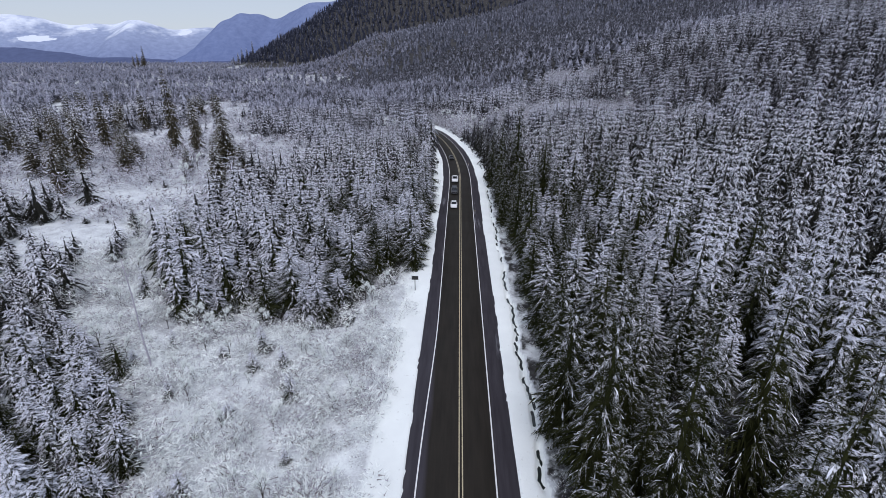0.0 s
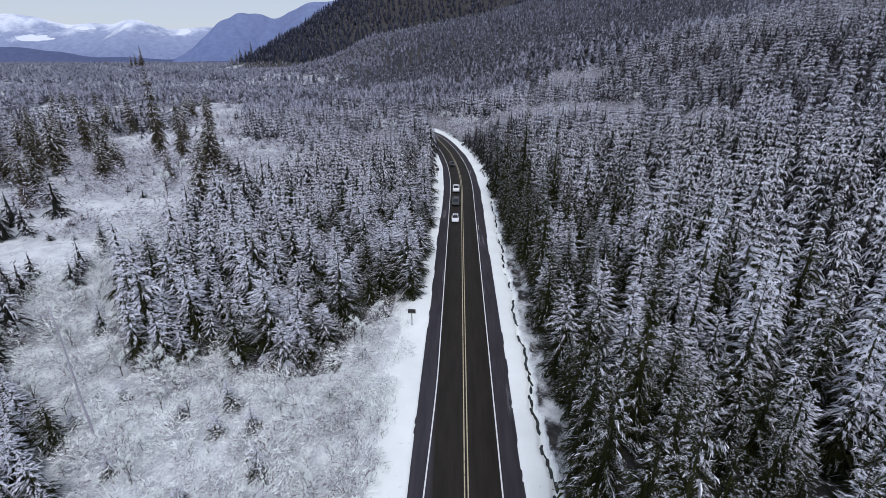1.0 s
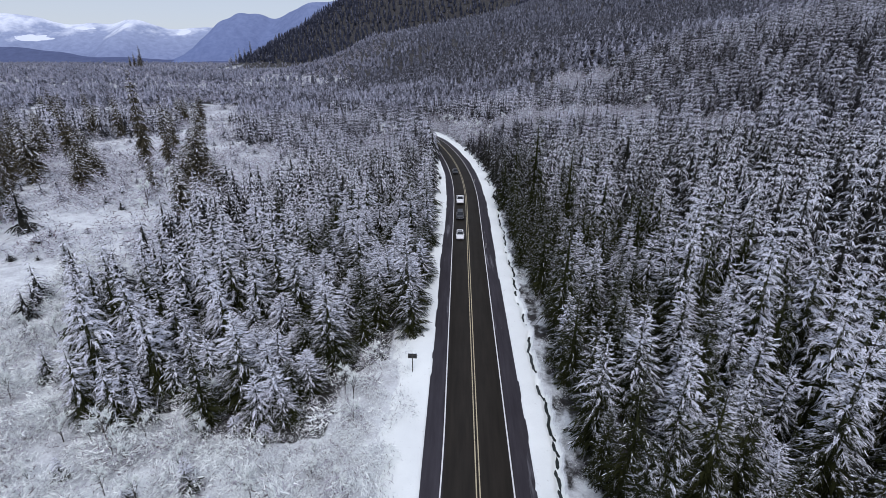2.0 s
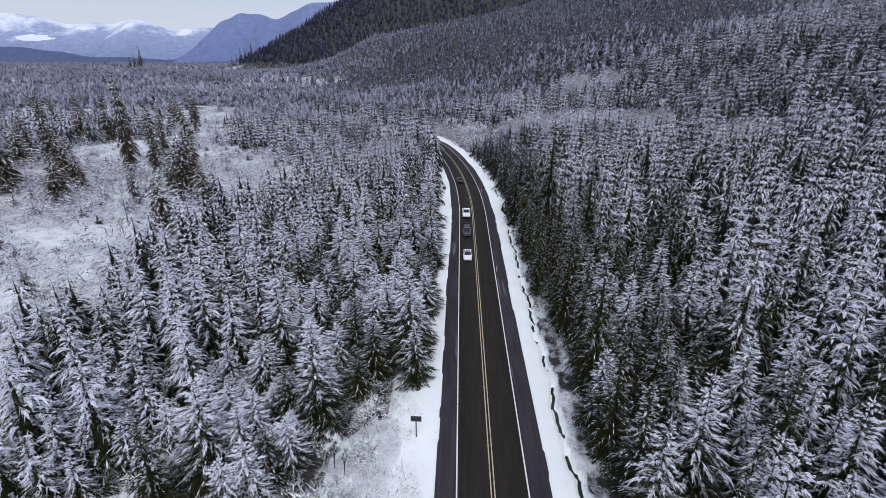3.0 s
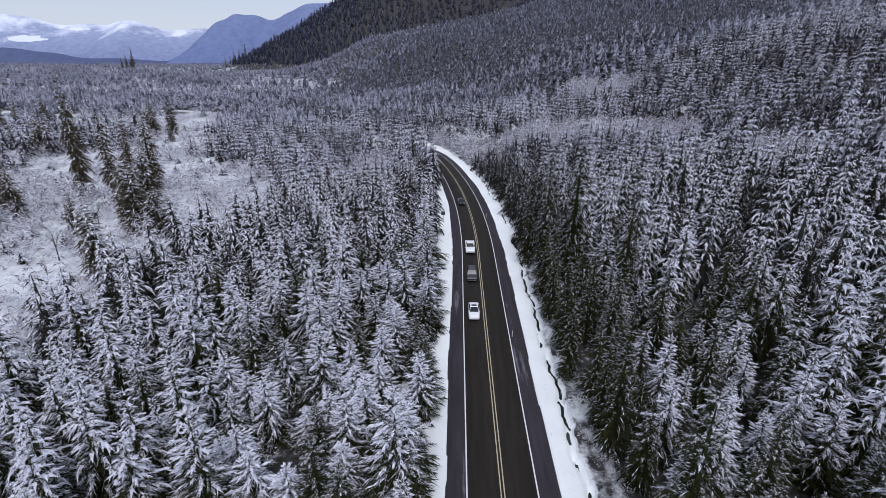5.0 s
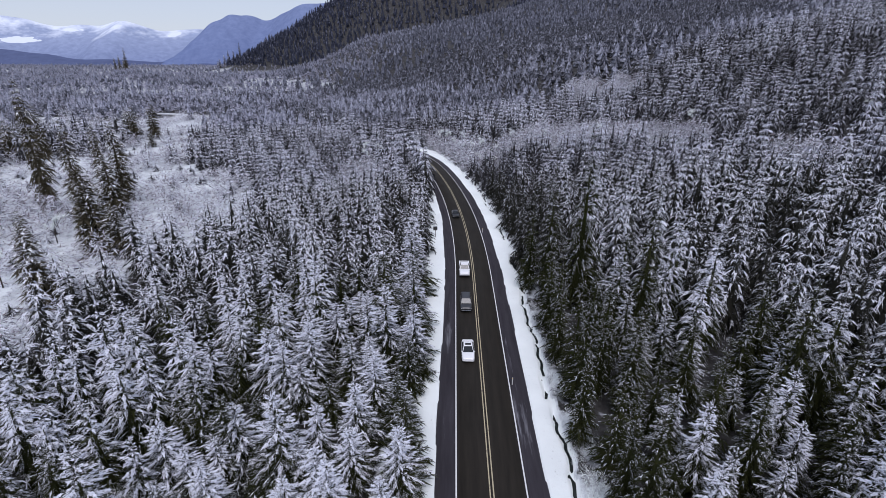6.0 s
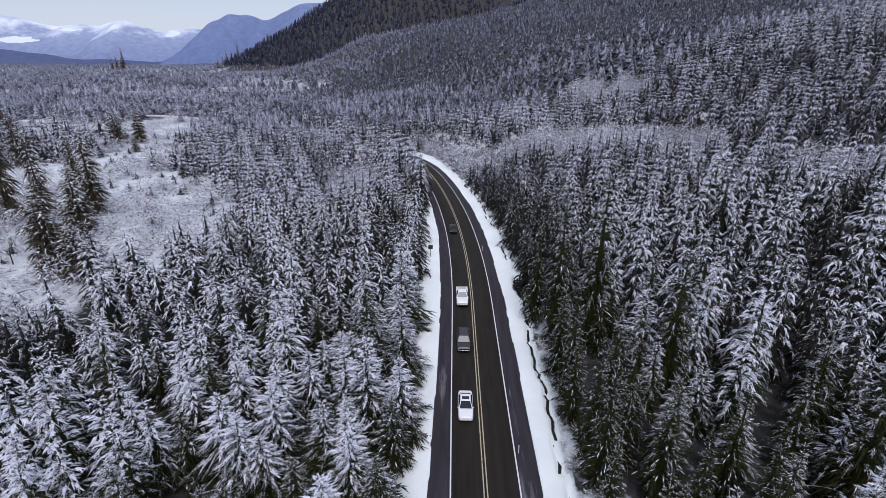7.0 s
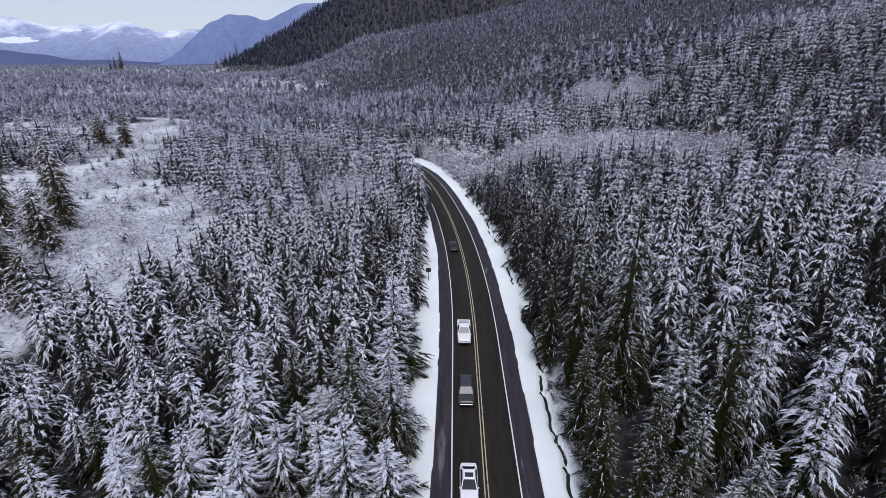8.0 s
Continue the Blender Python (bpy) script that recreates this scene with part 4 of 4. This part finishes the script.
def dead_tree(x, y, top):
    """A bare dead trunk, broken off, with a few stubs."""
    bm = bmesh.new()
    foot = Vector((0, 0, -0.4))
    tip = Vector(top) - Vector((x, y, float(land(x, y))))
    steps = 7
    rings = []
    for k in range(steps + 1):
        c = foot.lerp(tip, k / steps) + Vector((0.1 * math.sin(k * 1.7), 0.08 * math.cos(k * 2.1), 0)) * (k > 0)
        r = 0.14 * (1 - 0.6 * k / steps)
        rings.append([bm.verts.new(c + Vector((r * math.cos(a * 1.0472), r * math.sin(a * 1.0472), 0))) for a in range(6)])
    for a, b in zip(rings, rings[1:]):
        for s in range(6):
            bm.faces.new((a[s], a[(s + 1) % 6], b[(s + 1) % 6], b[s]))
    bm.faces.new(rings[-1])
    tree = tagged(new("dead_tree"), "thin bare dead tree standing in the frosted scrub", "tree")
    part("trunk", bm, HOARY, tree, smooth=True)
    for k, a in ((0.45, 0.4), (0.6, 2.6), (0.72, 4.4), (0.85, 1.5), (0.93, 3.4)):
        sb = bmesh.new()
        r = bmesh.ops.create_cone(sb, segments=5, radius1=0.05, radius2=0.015, depth=1.0, cap_ends=True)
        m = Matrix.Translation(foot.lerp(tip, k)) @ Matrix.Rotation(a, 4, "Z") @ Matrix.Rotation(1.15, 4, "Y") @ Matrix.Translation((0, 0, 0.5))
        bmesh.ops.transform(sb, matrix=m, verts=r["verts"])
        part("branch_stub", sb, HOARY, tree)
    tree.matrix_basis = pose(x, y, float(land(x, y)))


dead_tree(-38, 52, (-38.4, 52.5, 15.5))

BARE = [bare_tree(900 + i, 8.0, 0.75 + 0.1 * i) for i in range(3)]
BARE_SPOTS = [(22, 74, 9.5), (17.5, 236, 9), (14, 246, 8.5), (12, 256, 9), (9, 266, 8.5), (6, 276, 9), (3, 286, 9), (-1, 292, 10), (10, 282, 9), (16, 262, 8), (20, 252, 8), (-29, 252, 9), (-25, 262, 8), (-32, 266, 9), (-28, 272, 8),
              (-36.3, 62, 6), (-35.2, 61, 5), (-16, 54, 4.0), (-13, 71, 5.0), (-10.5, 77, 4.5), (-33, 60, 5), (-80, 146, 9), (-88, 170, 9), (-76, 138, 7), (28, 262, 8), (40, 258, 7), (120, 206, 8), (60, 254, 7), (90, 246, 8)]
wx, wy = jittered(-64, -9, 22, 92, 5.2, rng)
ok = (cover(wx, wy) == 1) & (wx - road_x(wy) < -11) & in_view(wx, wy, 4)
BARE_SPOTS += [(float(x), float(y), float(h)) for x, y, h in zip(wx[ok], wy[ok], rng.uniform(2.2, 5.2, ok.sum()))]
for i, (x, y, h) in enumerate(BARE_SPOTS):
    m = Matrix.Translation((x, y, float(land(x, y)))) @ Matrix.Rotation(i * 2.1, 4, "Z") @ Matrix.Scale(h / 8.0, 4)
    if i < 3:
        BARE[i].matrix_basis = m
    else:
        copy_thing(BARE[i % 3], m)


# ---- ditch water ----
def build_stream():
    ys = np.arange(-20, 262, 0.7)
    pool = 1.1 * np.exp(-((ys - 159) / 3.5) ** 2)
    c, w = road_x(ys) + stream_u(ys), 0.26 + pool + 0.08 * np.sin(ys * 1.3)
    n = len(ys)
    v = np.concatenate([np.stack([c - w, ys, ys * 0 - 0.42], 1), np.stack([c + w, ys, ys * 0 - 0.42], 1)])
    i = np.arange(n - 1)
    m, nn, l, b = material("ditch_water", 0.12, 0.5)
    l.new(ramp(nn, l, noise_node(nn, l, 0.6, 4, where(nn)), [(0.3, (0.012, 0.014, 0.013)), (0.7, (0.03, 0.036, 0.034))]), b.inputs["Base Color"])
    ob = new("ditch_water", mesh_of("ditch_water", v, np.stack([i, n + i, n + i + 1, i + 1], 1), [m]))
    tagged(ob, "narrow dark stream in the roadside ditch", "water", kind="structure")


build_stream()


# ---- far mountains ----
def mountain_material(name, low, high, snow_from, snow_to, scale, bare=()):
    """Forested slopes with the blue haze of distance put into their colour, snow on the tops; bare lists felled,
    snowed-over patches as (x, z, half width, half height).
    """
    m, n, l, b = material(name, 1.0, 0.0)
    p = where(n)
    sep = n.new("ShaderNodeSeparateXYZ")
    l.new(p, sep.inputs[0])
    h = n.new("ShaderNodeMapRange")
    h.inputs[1].default_value, h.inputs[2].default_value = snow_from, snow_to
    l.new(sep.outputs[2], h.inputs[0])
    big, fine = noise_node(n, l, scale, 6, p, 0.65), noise_node(n, l, 0.03, 5, p, 0.7)
    # low and high both carry the blue of the haze, paler higher up
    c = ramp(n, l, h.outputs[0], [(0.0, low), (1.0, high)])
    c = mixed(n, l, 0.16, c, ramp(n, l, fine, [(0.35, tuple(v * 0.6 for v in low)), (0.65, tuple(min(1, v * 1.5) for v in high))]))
    snow = ramp(n, l, maths(n, l, "ADD", maths(n, l, "MULTIPLY", h.outputs[0], 0.5), maths(n, l, "MULTIPLY", big, 0.8)), [(0.72, (0, 0, 0)), (0.9, (1, 1, 1))])
    rag = noise_node(n, l, 0.012, 3, p, 0.6)
    for x, z, wx, wz in bare:
        ax = maths(n, l, "DIVIDE", maths(n, l, "SUBTRACT", sep.outputs[0], x), wx)
        az = maths(n, l, "DIVIDE", maths(n, l, "SUBTRACT", sep.outputs[2], z), wz)
        d2 = maths(n, l, "ADD", maths(n, l, "MULTIPLY", ax, ax), maths(n, l, "MULTIPLY", az, az))
        d2 = maths(n, l, "ADD", d2, maths(n, l, "MULTIPLY_ADD", rag, 5.0, -2.5))
        snow = maths(n, l, "MAXIMUM", snow, maths(n, l, "LESS_THAN", d2, 0.8))
    c = mixed(n, l, maths(n, l, "MULTIPLY", snow, 0.75), c, (0.84, 0.88, 0.96))
    l.new(c, b.inputs["Base Color"])
    return m


def range_of(name, x0, x1, y, depth, peaks, mat, label, rough, seed):
    """A mountain range: peaks are (x, height, half width) of broad shoulders that merge."""
    xs, ds = np.linspace(x0, x1, 220), np.linspace(0, 1, 30)
    X, D = np.meshgrid(xs, ds)
    crest = np.zeros_like(X)
    for px, ph, pw in peaks:
        crest = crest + (ph / (1 + np.abs((X - px) / pw) ** 3.0)) ** 5
    crest = crest ** 0.2 + rough * rolling(X, X * 0, 700, seed + 2, 5)
    Y = y + depth * D + 0.25 * depth * rolling(X, X * 0, 900, seed + 1, 3)
    face = np.where(D < 0.85, np.clip(D / 0.85, 0, 1) ** 0.8, 1 - (D - 0.85) * 1.5)
    Z = crest * face + rough * 1.6 * rolling(X, Y, 380, seed, 5) * np.sin(np.clip(face, 0, 1) * math.pi) - 4
    ny, nx = X.shape
    i = (np.arange(ny - 1)[:, None] * nx + np.arange(nx - 1)[None, :]).ravel()
    ob = new(name, mesh_of(name, np.stack([X.ravel(), Y.ravel(), Z.ravel()], 1), np.stack([i, i + 1, i + nx + 1, i + nx], 1), [mat], smooth=True))
    return tagged(ob, label, "mountain", kind="structure")


# haze is mixed into these slope colours, differently for each range
HAZE_FAR = mountain_material("far_mountain", (0.185, 0.225, 0.37), (0.33, 0.38, 0.52), 20, 240, 0.006, [(-2530, 138, 75, 18), (-1700, 178, 45, 18), (-2350, 205, 60, 14)])
HAZE_NEAR = mountain_material("blue_mountain", (0.14, 0.18, 0.33), (0.22, 0.265, 0.41), 60, 600, 0.007)
HAZE_LOW = mountain_material("low_blue_hill", (0.09, 0.11, 0.2), (0.12, 0.145, 0.25), 0, 450, 0.006)
range_of("mountain_range", -4000, 300, 3000, 600, [(-3577, 250, 500), (-2792, 292, 330), (-2466, 225, 330), (-2237, 215, 330), (-2045, 250, 260), (-1739, 200, 380), (-1394, 210, 500), (-900, 230, 500)], HAZE_FAR, "hazy blue mountains with snow on their tops", 11, 20)
range_of("mountain", -1900, 600, 2650, 420, [(-1210, 236, 150), (-1096, 246, 150), (-960, 222, 200), (-790, 262, 210), (-604, 310, 300), (-275, 400, 400), (200, 420, 500)], HAZE_NEAR, "forested mountain blue with haze, with a streak of snow", 12, 23)
range_of("low_hill", -3000, -700, 2550, 220, [(-2300, 84, 260), (-2080, 62, 230), (-1750, 34, 330), (-1300, 22, 500), (-2750, 90, 300)], HAZE_LOW, "low wooded rise dark blue with haze", 3, 26)


# ---- road sign backs ----
ALU = plain("dull_sign_back", (0.045, 0.047, 0.05), 0.6, 0.4, 0.3)
POST = plain("weathered_post", (0.06, 0.055, 0.05), 0.8, 0.3)


def box(bm, x0, x1, y0, y1, z0, z1, bevel=0.0):
    r = bmesh.ops.create_cube(bm, size=1.0)
    for v in r["verts"]:
        v.co = Vector((x0 + (v.co.x + 0.5) * (x1 - x0), y0 + (v.co.y + 0.5) * (y1 - y0), z0 + (v.co.z + 0.5) * (z1 - z0)))
    if bevel:
        edges = list({e for v in r["verts"] for e in v.link_edges})
        bmesh.ops.bevel(bm, geom=edges, offset=bevel, segments=2, affect="EDGES")
    return bm


def road_sign(x, y, w, h, top, turn):
    sign = tagged(new("road_sign"), "dark-backed road sign on a single post with snow on top", "sign")
    part("post", box(bmesh.new(), -0.06, 0.06, -0.05, 0.05, -0.6, top - 0.1, 0.01), POST, sign)
    part("panel", box(bmesh.new(), -w / 2, w / 2, 0.055, 0.085, top - h, top, 0.012), ALU, sign, "flat grey metal panel")
    part("brace", box(bmesh.new(), -w / 2 + 0.06, w / 2 - 0.06, -0.055, 0.05, top - h * 0.32, top - h * 0.24, 0.005), POST, sign)
    part("brace", box(bmesh.new(), -w / 2 + 0.06, w / 2 - 0.06, -0.055, 0.05, top - h * 0.78, top - h * 0.70, 0.005), POST, sign)
    part("snow_cap", box(bmesh.new(), -w * 0.44, -w * 0.05, 0.03, 0.11, top - 0.005, top + 0.06, 0.025), SNOW, sign, "strip of snow on the panel's edge")
    part("snow_cap", box(bmesh.new(), w * 0.03, w * 0.46, 0.035, 0.105, top - 0.005, top + 0.045, 0.02), SNOW, sign, "strip of snow on the panel's edge")
    sign.matrix_basis = pose(x, y, float(land(x, y)) + 0.12, 0, 0, turn)


road_sign(-4.84, 74.6, 1.15, 0.72, 2.75, -3)
road_sign(-1.9, 172.5, 0.95, 0.95, 2.6, 4)


def delineator(x, y):
    d = tagged(new("delineator_post"), "slim white roadside marker post", "marker post", "marker posts")
    part("post", box(bmesh.new(), -0.05, 0.05, -0.02, 0.02, -0.2, 1.05, 0.008), plain("marker_white", (0.62, 0.62, 0.62), 0.5), d)
    part("reflector", box(bmesh.new(), -0.04, 0.04, -0.03, -0.02, 0.85, 1.0, 0.004), plain("marker_reflector", (0.7, 0.55, 0.2), 0.3), d, "amber reflector")
    d.matrix_basis = pose(x, y, 0.05)


delineator(8.25, 118)
delineator(9.4, 176)


# ---- vehicles ----
GLASS = plain("car_glass", (0.012, 0.014, 0.017), 0.08, 0.6)
TYRE = plain("tyre_rubber", (0.015, 0.015, 0.016), 0.85)
RIM = plain("alloy_rim", (0.35, 0.35, 0.37), 0.35, 0.5, 0.9)
LAMP = plain("headlamp_lens", (0.75, 0.78, 0.8), 0.12, 0.6)
TRIM = plain("black_trim", (0.02, 0.02, 0.022), 0.6)
CHROME = plain("bright_trim", (0.6, 0.6, 0.62), 0.2, 0.6, 1.0)
PAINT_WHITE = plain("white_car_paint", (0.78, 0.78, 0.8), 0.28, 0.5, vary=0.04)
PAINT_DARK = plain("dark_grey_car_paint", (0.03, 0.031, 0.036), 0.3, 0.5, vary=0.1)
PAINT_BLACK = plain("black_car_paint", (0.012, 0.012, 0.014), 0.3, 0.5, vary=0.1)


def loft(sections):
    """A shell through cross-sections (y, half width at sill, half width at shoulder, z of sill, z of shoulder, crown)."""
    bm = bmesh.new()
    rings = []
    for y, a, b, z0, z1, crown in sections:
        zm = z0 + (z1 - z0) * 0.55
        pts = [(-a * 0.94, z0), (-a, z0 + (zm - z0) * 0.4), (-a, zm), (-b, z1 - 0.03), (-b * 0.85, z1), (-b * 0.4, z1 + crown), (b * 0.4, z1 + crown), (b * 0.85, z1), (b, z1 - 0.03), (a, zm), (a, z0 + (zm - z0) * 0.4), (a * 0.94, z0)]
        rings.append([bm.verts.new((x, y, z)) for x, z in pts])
    for r, s in zip(rings, rings[1:]):
        for i in range(12):
            bm.faces.new((r[i], s[i], s[(i + 1) % 12], r[(i + 1) % 12]))
    bm.faces.new(rings[0])
    bm.faces.new(rings[-1][::-1])
    bmesh.ops.recalc_face_normals(bm, faces=bm.faces)
    return bm


def pane(corners, t=0.02):
    """A slightly thick pane through four corners."""
    bm = bmesh.new()
    c = [Vector(p) for p in corners]
    n = (c[1] - c[0]).cross(c[3] - c[0]).normalized()
    lo, hi = [bm.verts.new(p - n * t) for p in c], [bm.verts.new(p + n * t) for p in c]
    bm.faces.new(hi)
    bm.faces.new(lo[::-1])
    for i in range(4):
        bm.faces.new((lo[i], lo[(i + 1) % 4], hi[(i + 1) % 4], hi[i]))
    bmesh.ops.recalc_face_normals(bm, faces=bm.faces)
    return bm


def ring_of(r, w, r_in, seg=18):
    """A wheel ring about the x axis."""
    bm = bmesh.new()
    rows = []
    for x, rad in ((-w / 2, r_in), (-w / 2, r * 0.94), (-w / 2 + 0.03, r), (w / 2 - 0.03, r), (w / 2, r * 0.94), (w / 2, r_in)):
        rows.append([bm.verts.new((x, rad * math.cos(2 * math.pi * i / seg), rad * math.sin(2 * math.pi * i / seg))) for i in range(seg)])
    for a, b in zip(rows, rows[1:]):
        for i in range(seg):
            bm.faces.new((a[i], b[i], b[(i + 1) % seg], a[(i + 1) % seg]))
    bm.faces.new(rows[0])
    bm.faces.new(rows[-1][::-1])
    bmesh.ops.recalc_face_normals(bm, faces=bm.faces)
    return bm


def wheels(car, half, front, back, r):
    for x in (-half, half):
        for y in (front, back):
            w = part("wheel", ring_of(r, 0.22, r * 0.62), TYRE, car, "black rubber tyre")
            w.location = (x, y, r)
            part("rim", ring_of(r * 0.6, 0.235, r * 0.15), RIM, w, "grey alloy rim")


def cabin_glass(car, front, back, base, roof, wb, wr, f0, f1, b1, b0, pillars):
    """Windscreen, rear window and side windows of a cabin whose glass runs from base to roof height."""
    e = 0.012
    part("windscreen", pane([(-wb * 0.9, f0 - e, base + 0.05), (wb * 0.9, f0 - e, base + 0.05), (wr * 0.9, f1 - e, roof - 0.04), (-wr * 0.9, f1 - e, roof - 0.04)]), GLASS, car, "dark windscreen")
    part("rear_window", pane([(wb * 0.86, b0 + e, base + 0.05), (-wb * 0.86, b0 + e, base + 0.05), (-wr * 0.86, b1 + e, roof - 0.05), (wr * 0.86, b1 + e, roof - 0.05)]), GLASS, car, "dark rear window")
    for s in (-1, 1):
        for k0, k1 in pillars:
            lo0, lo1 = f0 + (b0 - f0) * k0, f0 + (b0 - f0) * k1
            hi0, hi1 = f1 + (b1 - f1) * k0, f1 + (b1 - f1) * k1
            part("side_window", pane([(s * (wb + e), lo0, base + 0.06), (s * (wb + e), lo1, base + 0.06), (s * (wr + e), hi1, roof - 0.07), (s * (wr + e), hi0, roof - 0.07)]), GLASS, car, "dark side window")


def cabin(bm_name, paint, car, base, roof, wb, wr, f0, f1, b1, b0, label=""):
    bm = bmesh.new()
    lo = [bm.verts.new(p) for p in ((-wb, f0, base), (wb, f0, base), (wb, b0, base), (-wb, b0, base))]
    hi = [bm.verts.new(p) for p in ((-wr, f1, roof), (wr, f1, roof), (wr, b1, roof), (-wr, b1, roof))]
    bm.faces.new(lo[::-1])
    top = bm.faces.new(hi)
    for i in range(4):
        bm.faces.new((lo[i], lo[(i + 1) % 4], hi[(i + 1) % 4], hi[i]))
    bmesh.ops.recalc_face_normals(bm, faces=bm.faces)
    bmesh.ops.bevel(bm, geom=list(top.edges), offset=0.07, segments=3, affect="EDGES")
    return part(bm_name, bm, paint, car, label)


def front_end(car, y, half, z, lamp_w, bright):
    for s in (-1, 1):
        part("headlight", box(bmesh.new(), min(s * (half - lamp_w), s * half), max(s * (half - lamp_w), s * half), y - 0.02, y + 0.25, z, z + 0.15, 0.03), LAMP, car, "clear headlight")
        part("door_mirror", box(bmesh.new(), min(s * (half + 0.02), s * (half + 0.2)), max(s * (half + 0.02), s * (half + 0.2)), y + 1.45, y + 1.57, z + 0.25, z + 0.4, 0.03), TRIM if not bright else PAINT_WHITE, car)
    part("grille", box(bmesh.new(), -half * 0.5, half * 0.5, y - 0.025, y + 0.06, z - 0.08, z + 0.1, 0.015), TRIM, car, "dark grille")


def sedan(x, y, turn, paint, label, sunroof, rear_bright=False):
    car = tagged(new("car"), label, "car", "cars on the road")
    L = 2.35
    part("body", loft([(-L, 0.66, 0.6, 0.32, 0.62, 0.02), (-L + 0.12, 0.82, 0.74, 0.24, 0.72, 0.03), (-L + 0.7, 0.9, 0.82, 0.2, 0.84, 0.04), (-0.9, 0.91, 0.85, 0.2, 0.93, 0.02), (1.2, 0.91, 0.86, 0.2, 0.95, 0.02),
                       (L - 0.45, 0.89, 0.82, 0.22, 0.98, 0.02), (L - 0.08, 0.82, 0.74, 0.28, 0.9, 0.01), (L, 0.7, 0.64, 0.38, 0.74, 0.0)]), paint, car, smooth=False)
    cabin("cabin", paint, car, 0.92, 1.44, 0.8, 0.6, -1.05, -0.25, 1.0, 1.75)
    cabin_glass(car, 0, 0, 0.92, 1.44, 0.8, 0.6, -1.05, -0.25, 1.0, 1.75, ((0.08, 0.47), (0.52, 0.88)))
    if sunroof:
        part("sunroof", box(bmesh.new(), -0.42, 0.42, 0.0, 0.55, 1.435, 1.452, 0.01), GLASS, car, "dark glass sunroof")
    front_end(car, -L + 0.1, 0.78, 0.52, 0.36, paint is PAINT_WHITE)
    part("bumper", box(bmesh.new(), -0.7, 0.7, -L - 0.04, -L + 0.2, 0.3, 0.46, 0.05), paint, car)
    wheels(car, 0.8, -1.42, 1.36, 0.33)
    car.matrix_basis = pose(x, y, 0.005, 0, 0, turn)


def suv(x, y, turn, paint, label):
    car = tagged(new("suv"), label, "car", "cars on the road")
    L = 2.4
    part("body", loft([(-L, 0.74, 0.7, 0.42, 0.82, 0.02), (-L + 0.15, 0.9, 0.82, 0.34, 0.95, 0.03), (-L + 0.8, 0.96, 0.88, 0.3, 1.06, 0.03), (-0.9, 0.97, 0.91, 0.3, 1.1, 0.02), (1.6, 0.97, 0.92, 0.3, 1.12, 0.02), (L - 0.06, 0.92, 0.88, 0.36, 1.1, 0.01), (L, 0.84, 0.8, 0.45, 1.0, 0.0)]), paint, car)
    cabin("cabin", paint, car, 1.08, 1.74, 0.88, 0.7, -1.1, -0.45, 2.0, 2.3)
    cabin_glass(car, 0, 0, 1.08, 1.74, 0.88, 0.7, -1.1, -0.45, 2.0, 2.3, ((0.08, 0.36), (0.4, 0.66), (0.7, 0.92)))
    for s in (-1, 1):
        part("roof_rail", box(bmesh.new(), s * 0.6 - 0.02, s * 0.6 + 0.02, -0.2, 1.8, 1.745, 1.8, 0.01), TRIM, car)
    front_end(car, -L + 0.08, 0.84, 0.7, 0.34, False)
    part("bumper", box(bmesh.new(), -0.82, 0.82, -L - 0.06, -L + 0.2, 0.4, 0.6, 0.05), CHROME, car, "bright front bumper")
    wheels(car, 0.84, -1.45, 1.42, 0.38)
    car.matrix_basis = pose(x, y, 0.005, 0, 0, turn)


def pickup(x, y, turn):
    car = tagged(new("pickup_truck"), "white pickup truck with an open dark load bed", "truck", "cars on the road")
    L = 2.85
    part("body", loft([(-L, 0.78, 0.74, 0.45, 0.9, 0.02), (-L + 0.15, 0.95, 0.88, 0.38, 1.06, 0.03), (-L + 0.9, 0.99, 0.92, 0.34, 1.14, 0.03), (-0.95, 1.0, 0.94, 0.34, 1.16, 0.02), (0.95, 1.0, 0.95, 0.34, 1.16, 0.0)]), PAINT_WHITE, car)
    part("bed_floor", box(bmesh.new(), -0.98, 0.98, 0.94, L, 0.42, 0.66, 0.02), TRIM, car, "dark load bed floor")
    for s in (-1, 1):
        part("bed_side", box(bmesh.new(), min(s * 0.78, s * 1.0), max(s * 0.78, s * 1.0), 0.94, L, 0.5, 1.2, 0.04), PAINT_WHITE, car)
    part("tailgate", box(bmesh.new(), -0.77, 0.77, L - 0.1, L + 0.01, 0.5, 1.18, 0.02), PAINT_WHITE, car)
    cabin("cabin", PAINT_WHITE, car, 1.14, 1.82, 0.9, 0.72, -1.15, -0.5, 0.7, 0.92)
    cabin_glass(car, 0, 0, 1.14, 1.82, 0.9, 0.72, -1.15, -0.5, 0.7, 0.92, ((0.1, 0.5), (0.56, 0.92)))
    front_end(car, -L + 0.1, 0.88, 0.72, 0.32, True)
    part("bumper", box(bmesh.new(), -0.9, 0.9, -L - 0.08, -L + 0.18, 0.42, 0.62, 0.04), CHROME, car, "chrome bumper")
    wheels(car, 0.88, -1.85, 1.75, 0.4)
    car.matrix_basis = pose(x, y, 0.005, 0, 0, turn)


def in_lane(y):
    """Middle of the oncoming lane and the road's turn there."""
    x = float(road_x(y)) - 1.75
    return x, y, math.degrees(math.atan2(-(float(road_x(y + 1)) - float(road_x(y - 1))) / 2, 1))


sedan(*in_lane(125), PAINT_WHITE, "white saloon car with a dark sunroof", True)
suv(*in_lane(139), PAINT_DARK, "dark grey estate car with a bright front bumper")
pickup(*in_lane(153))
sedan(*in_lane(189), PAINT_BLACK, "black saloon car with dark windows", False)
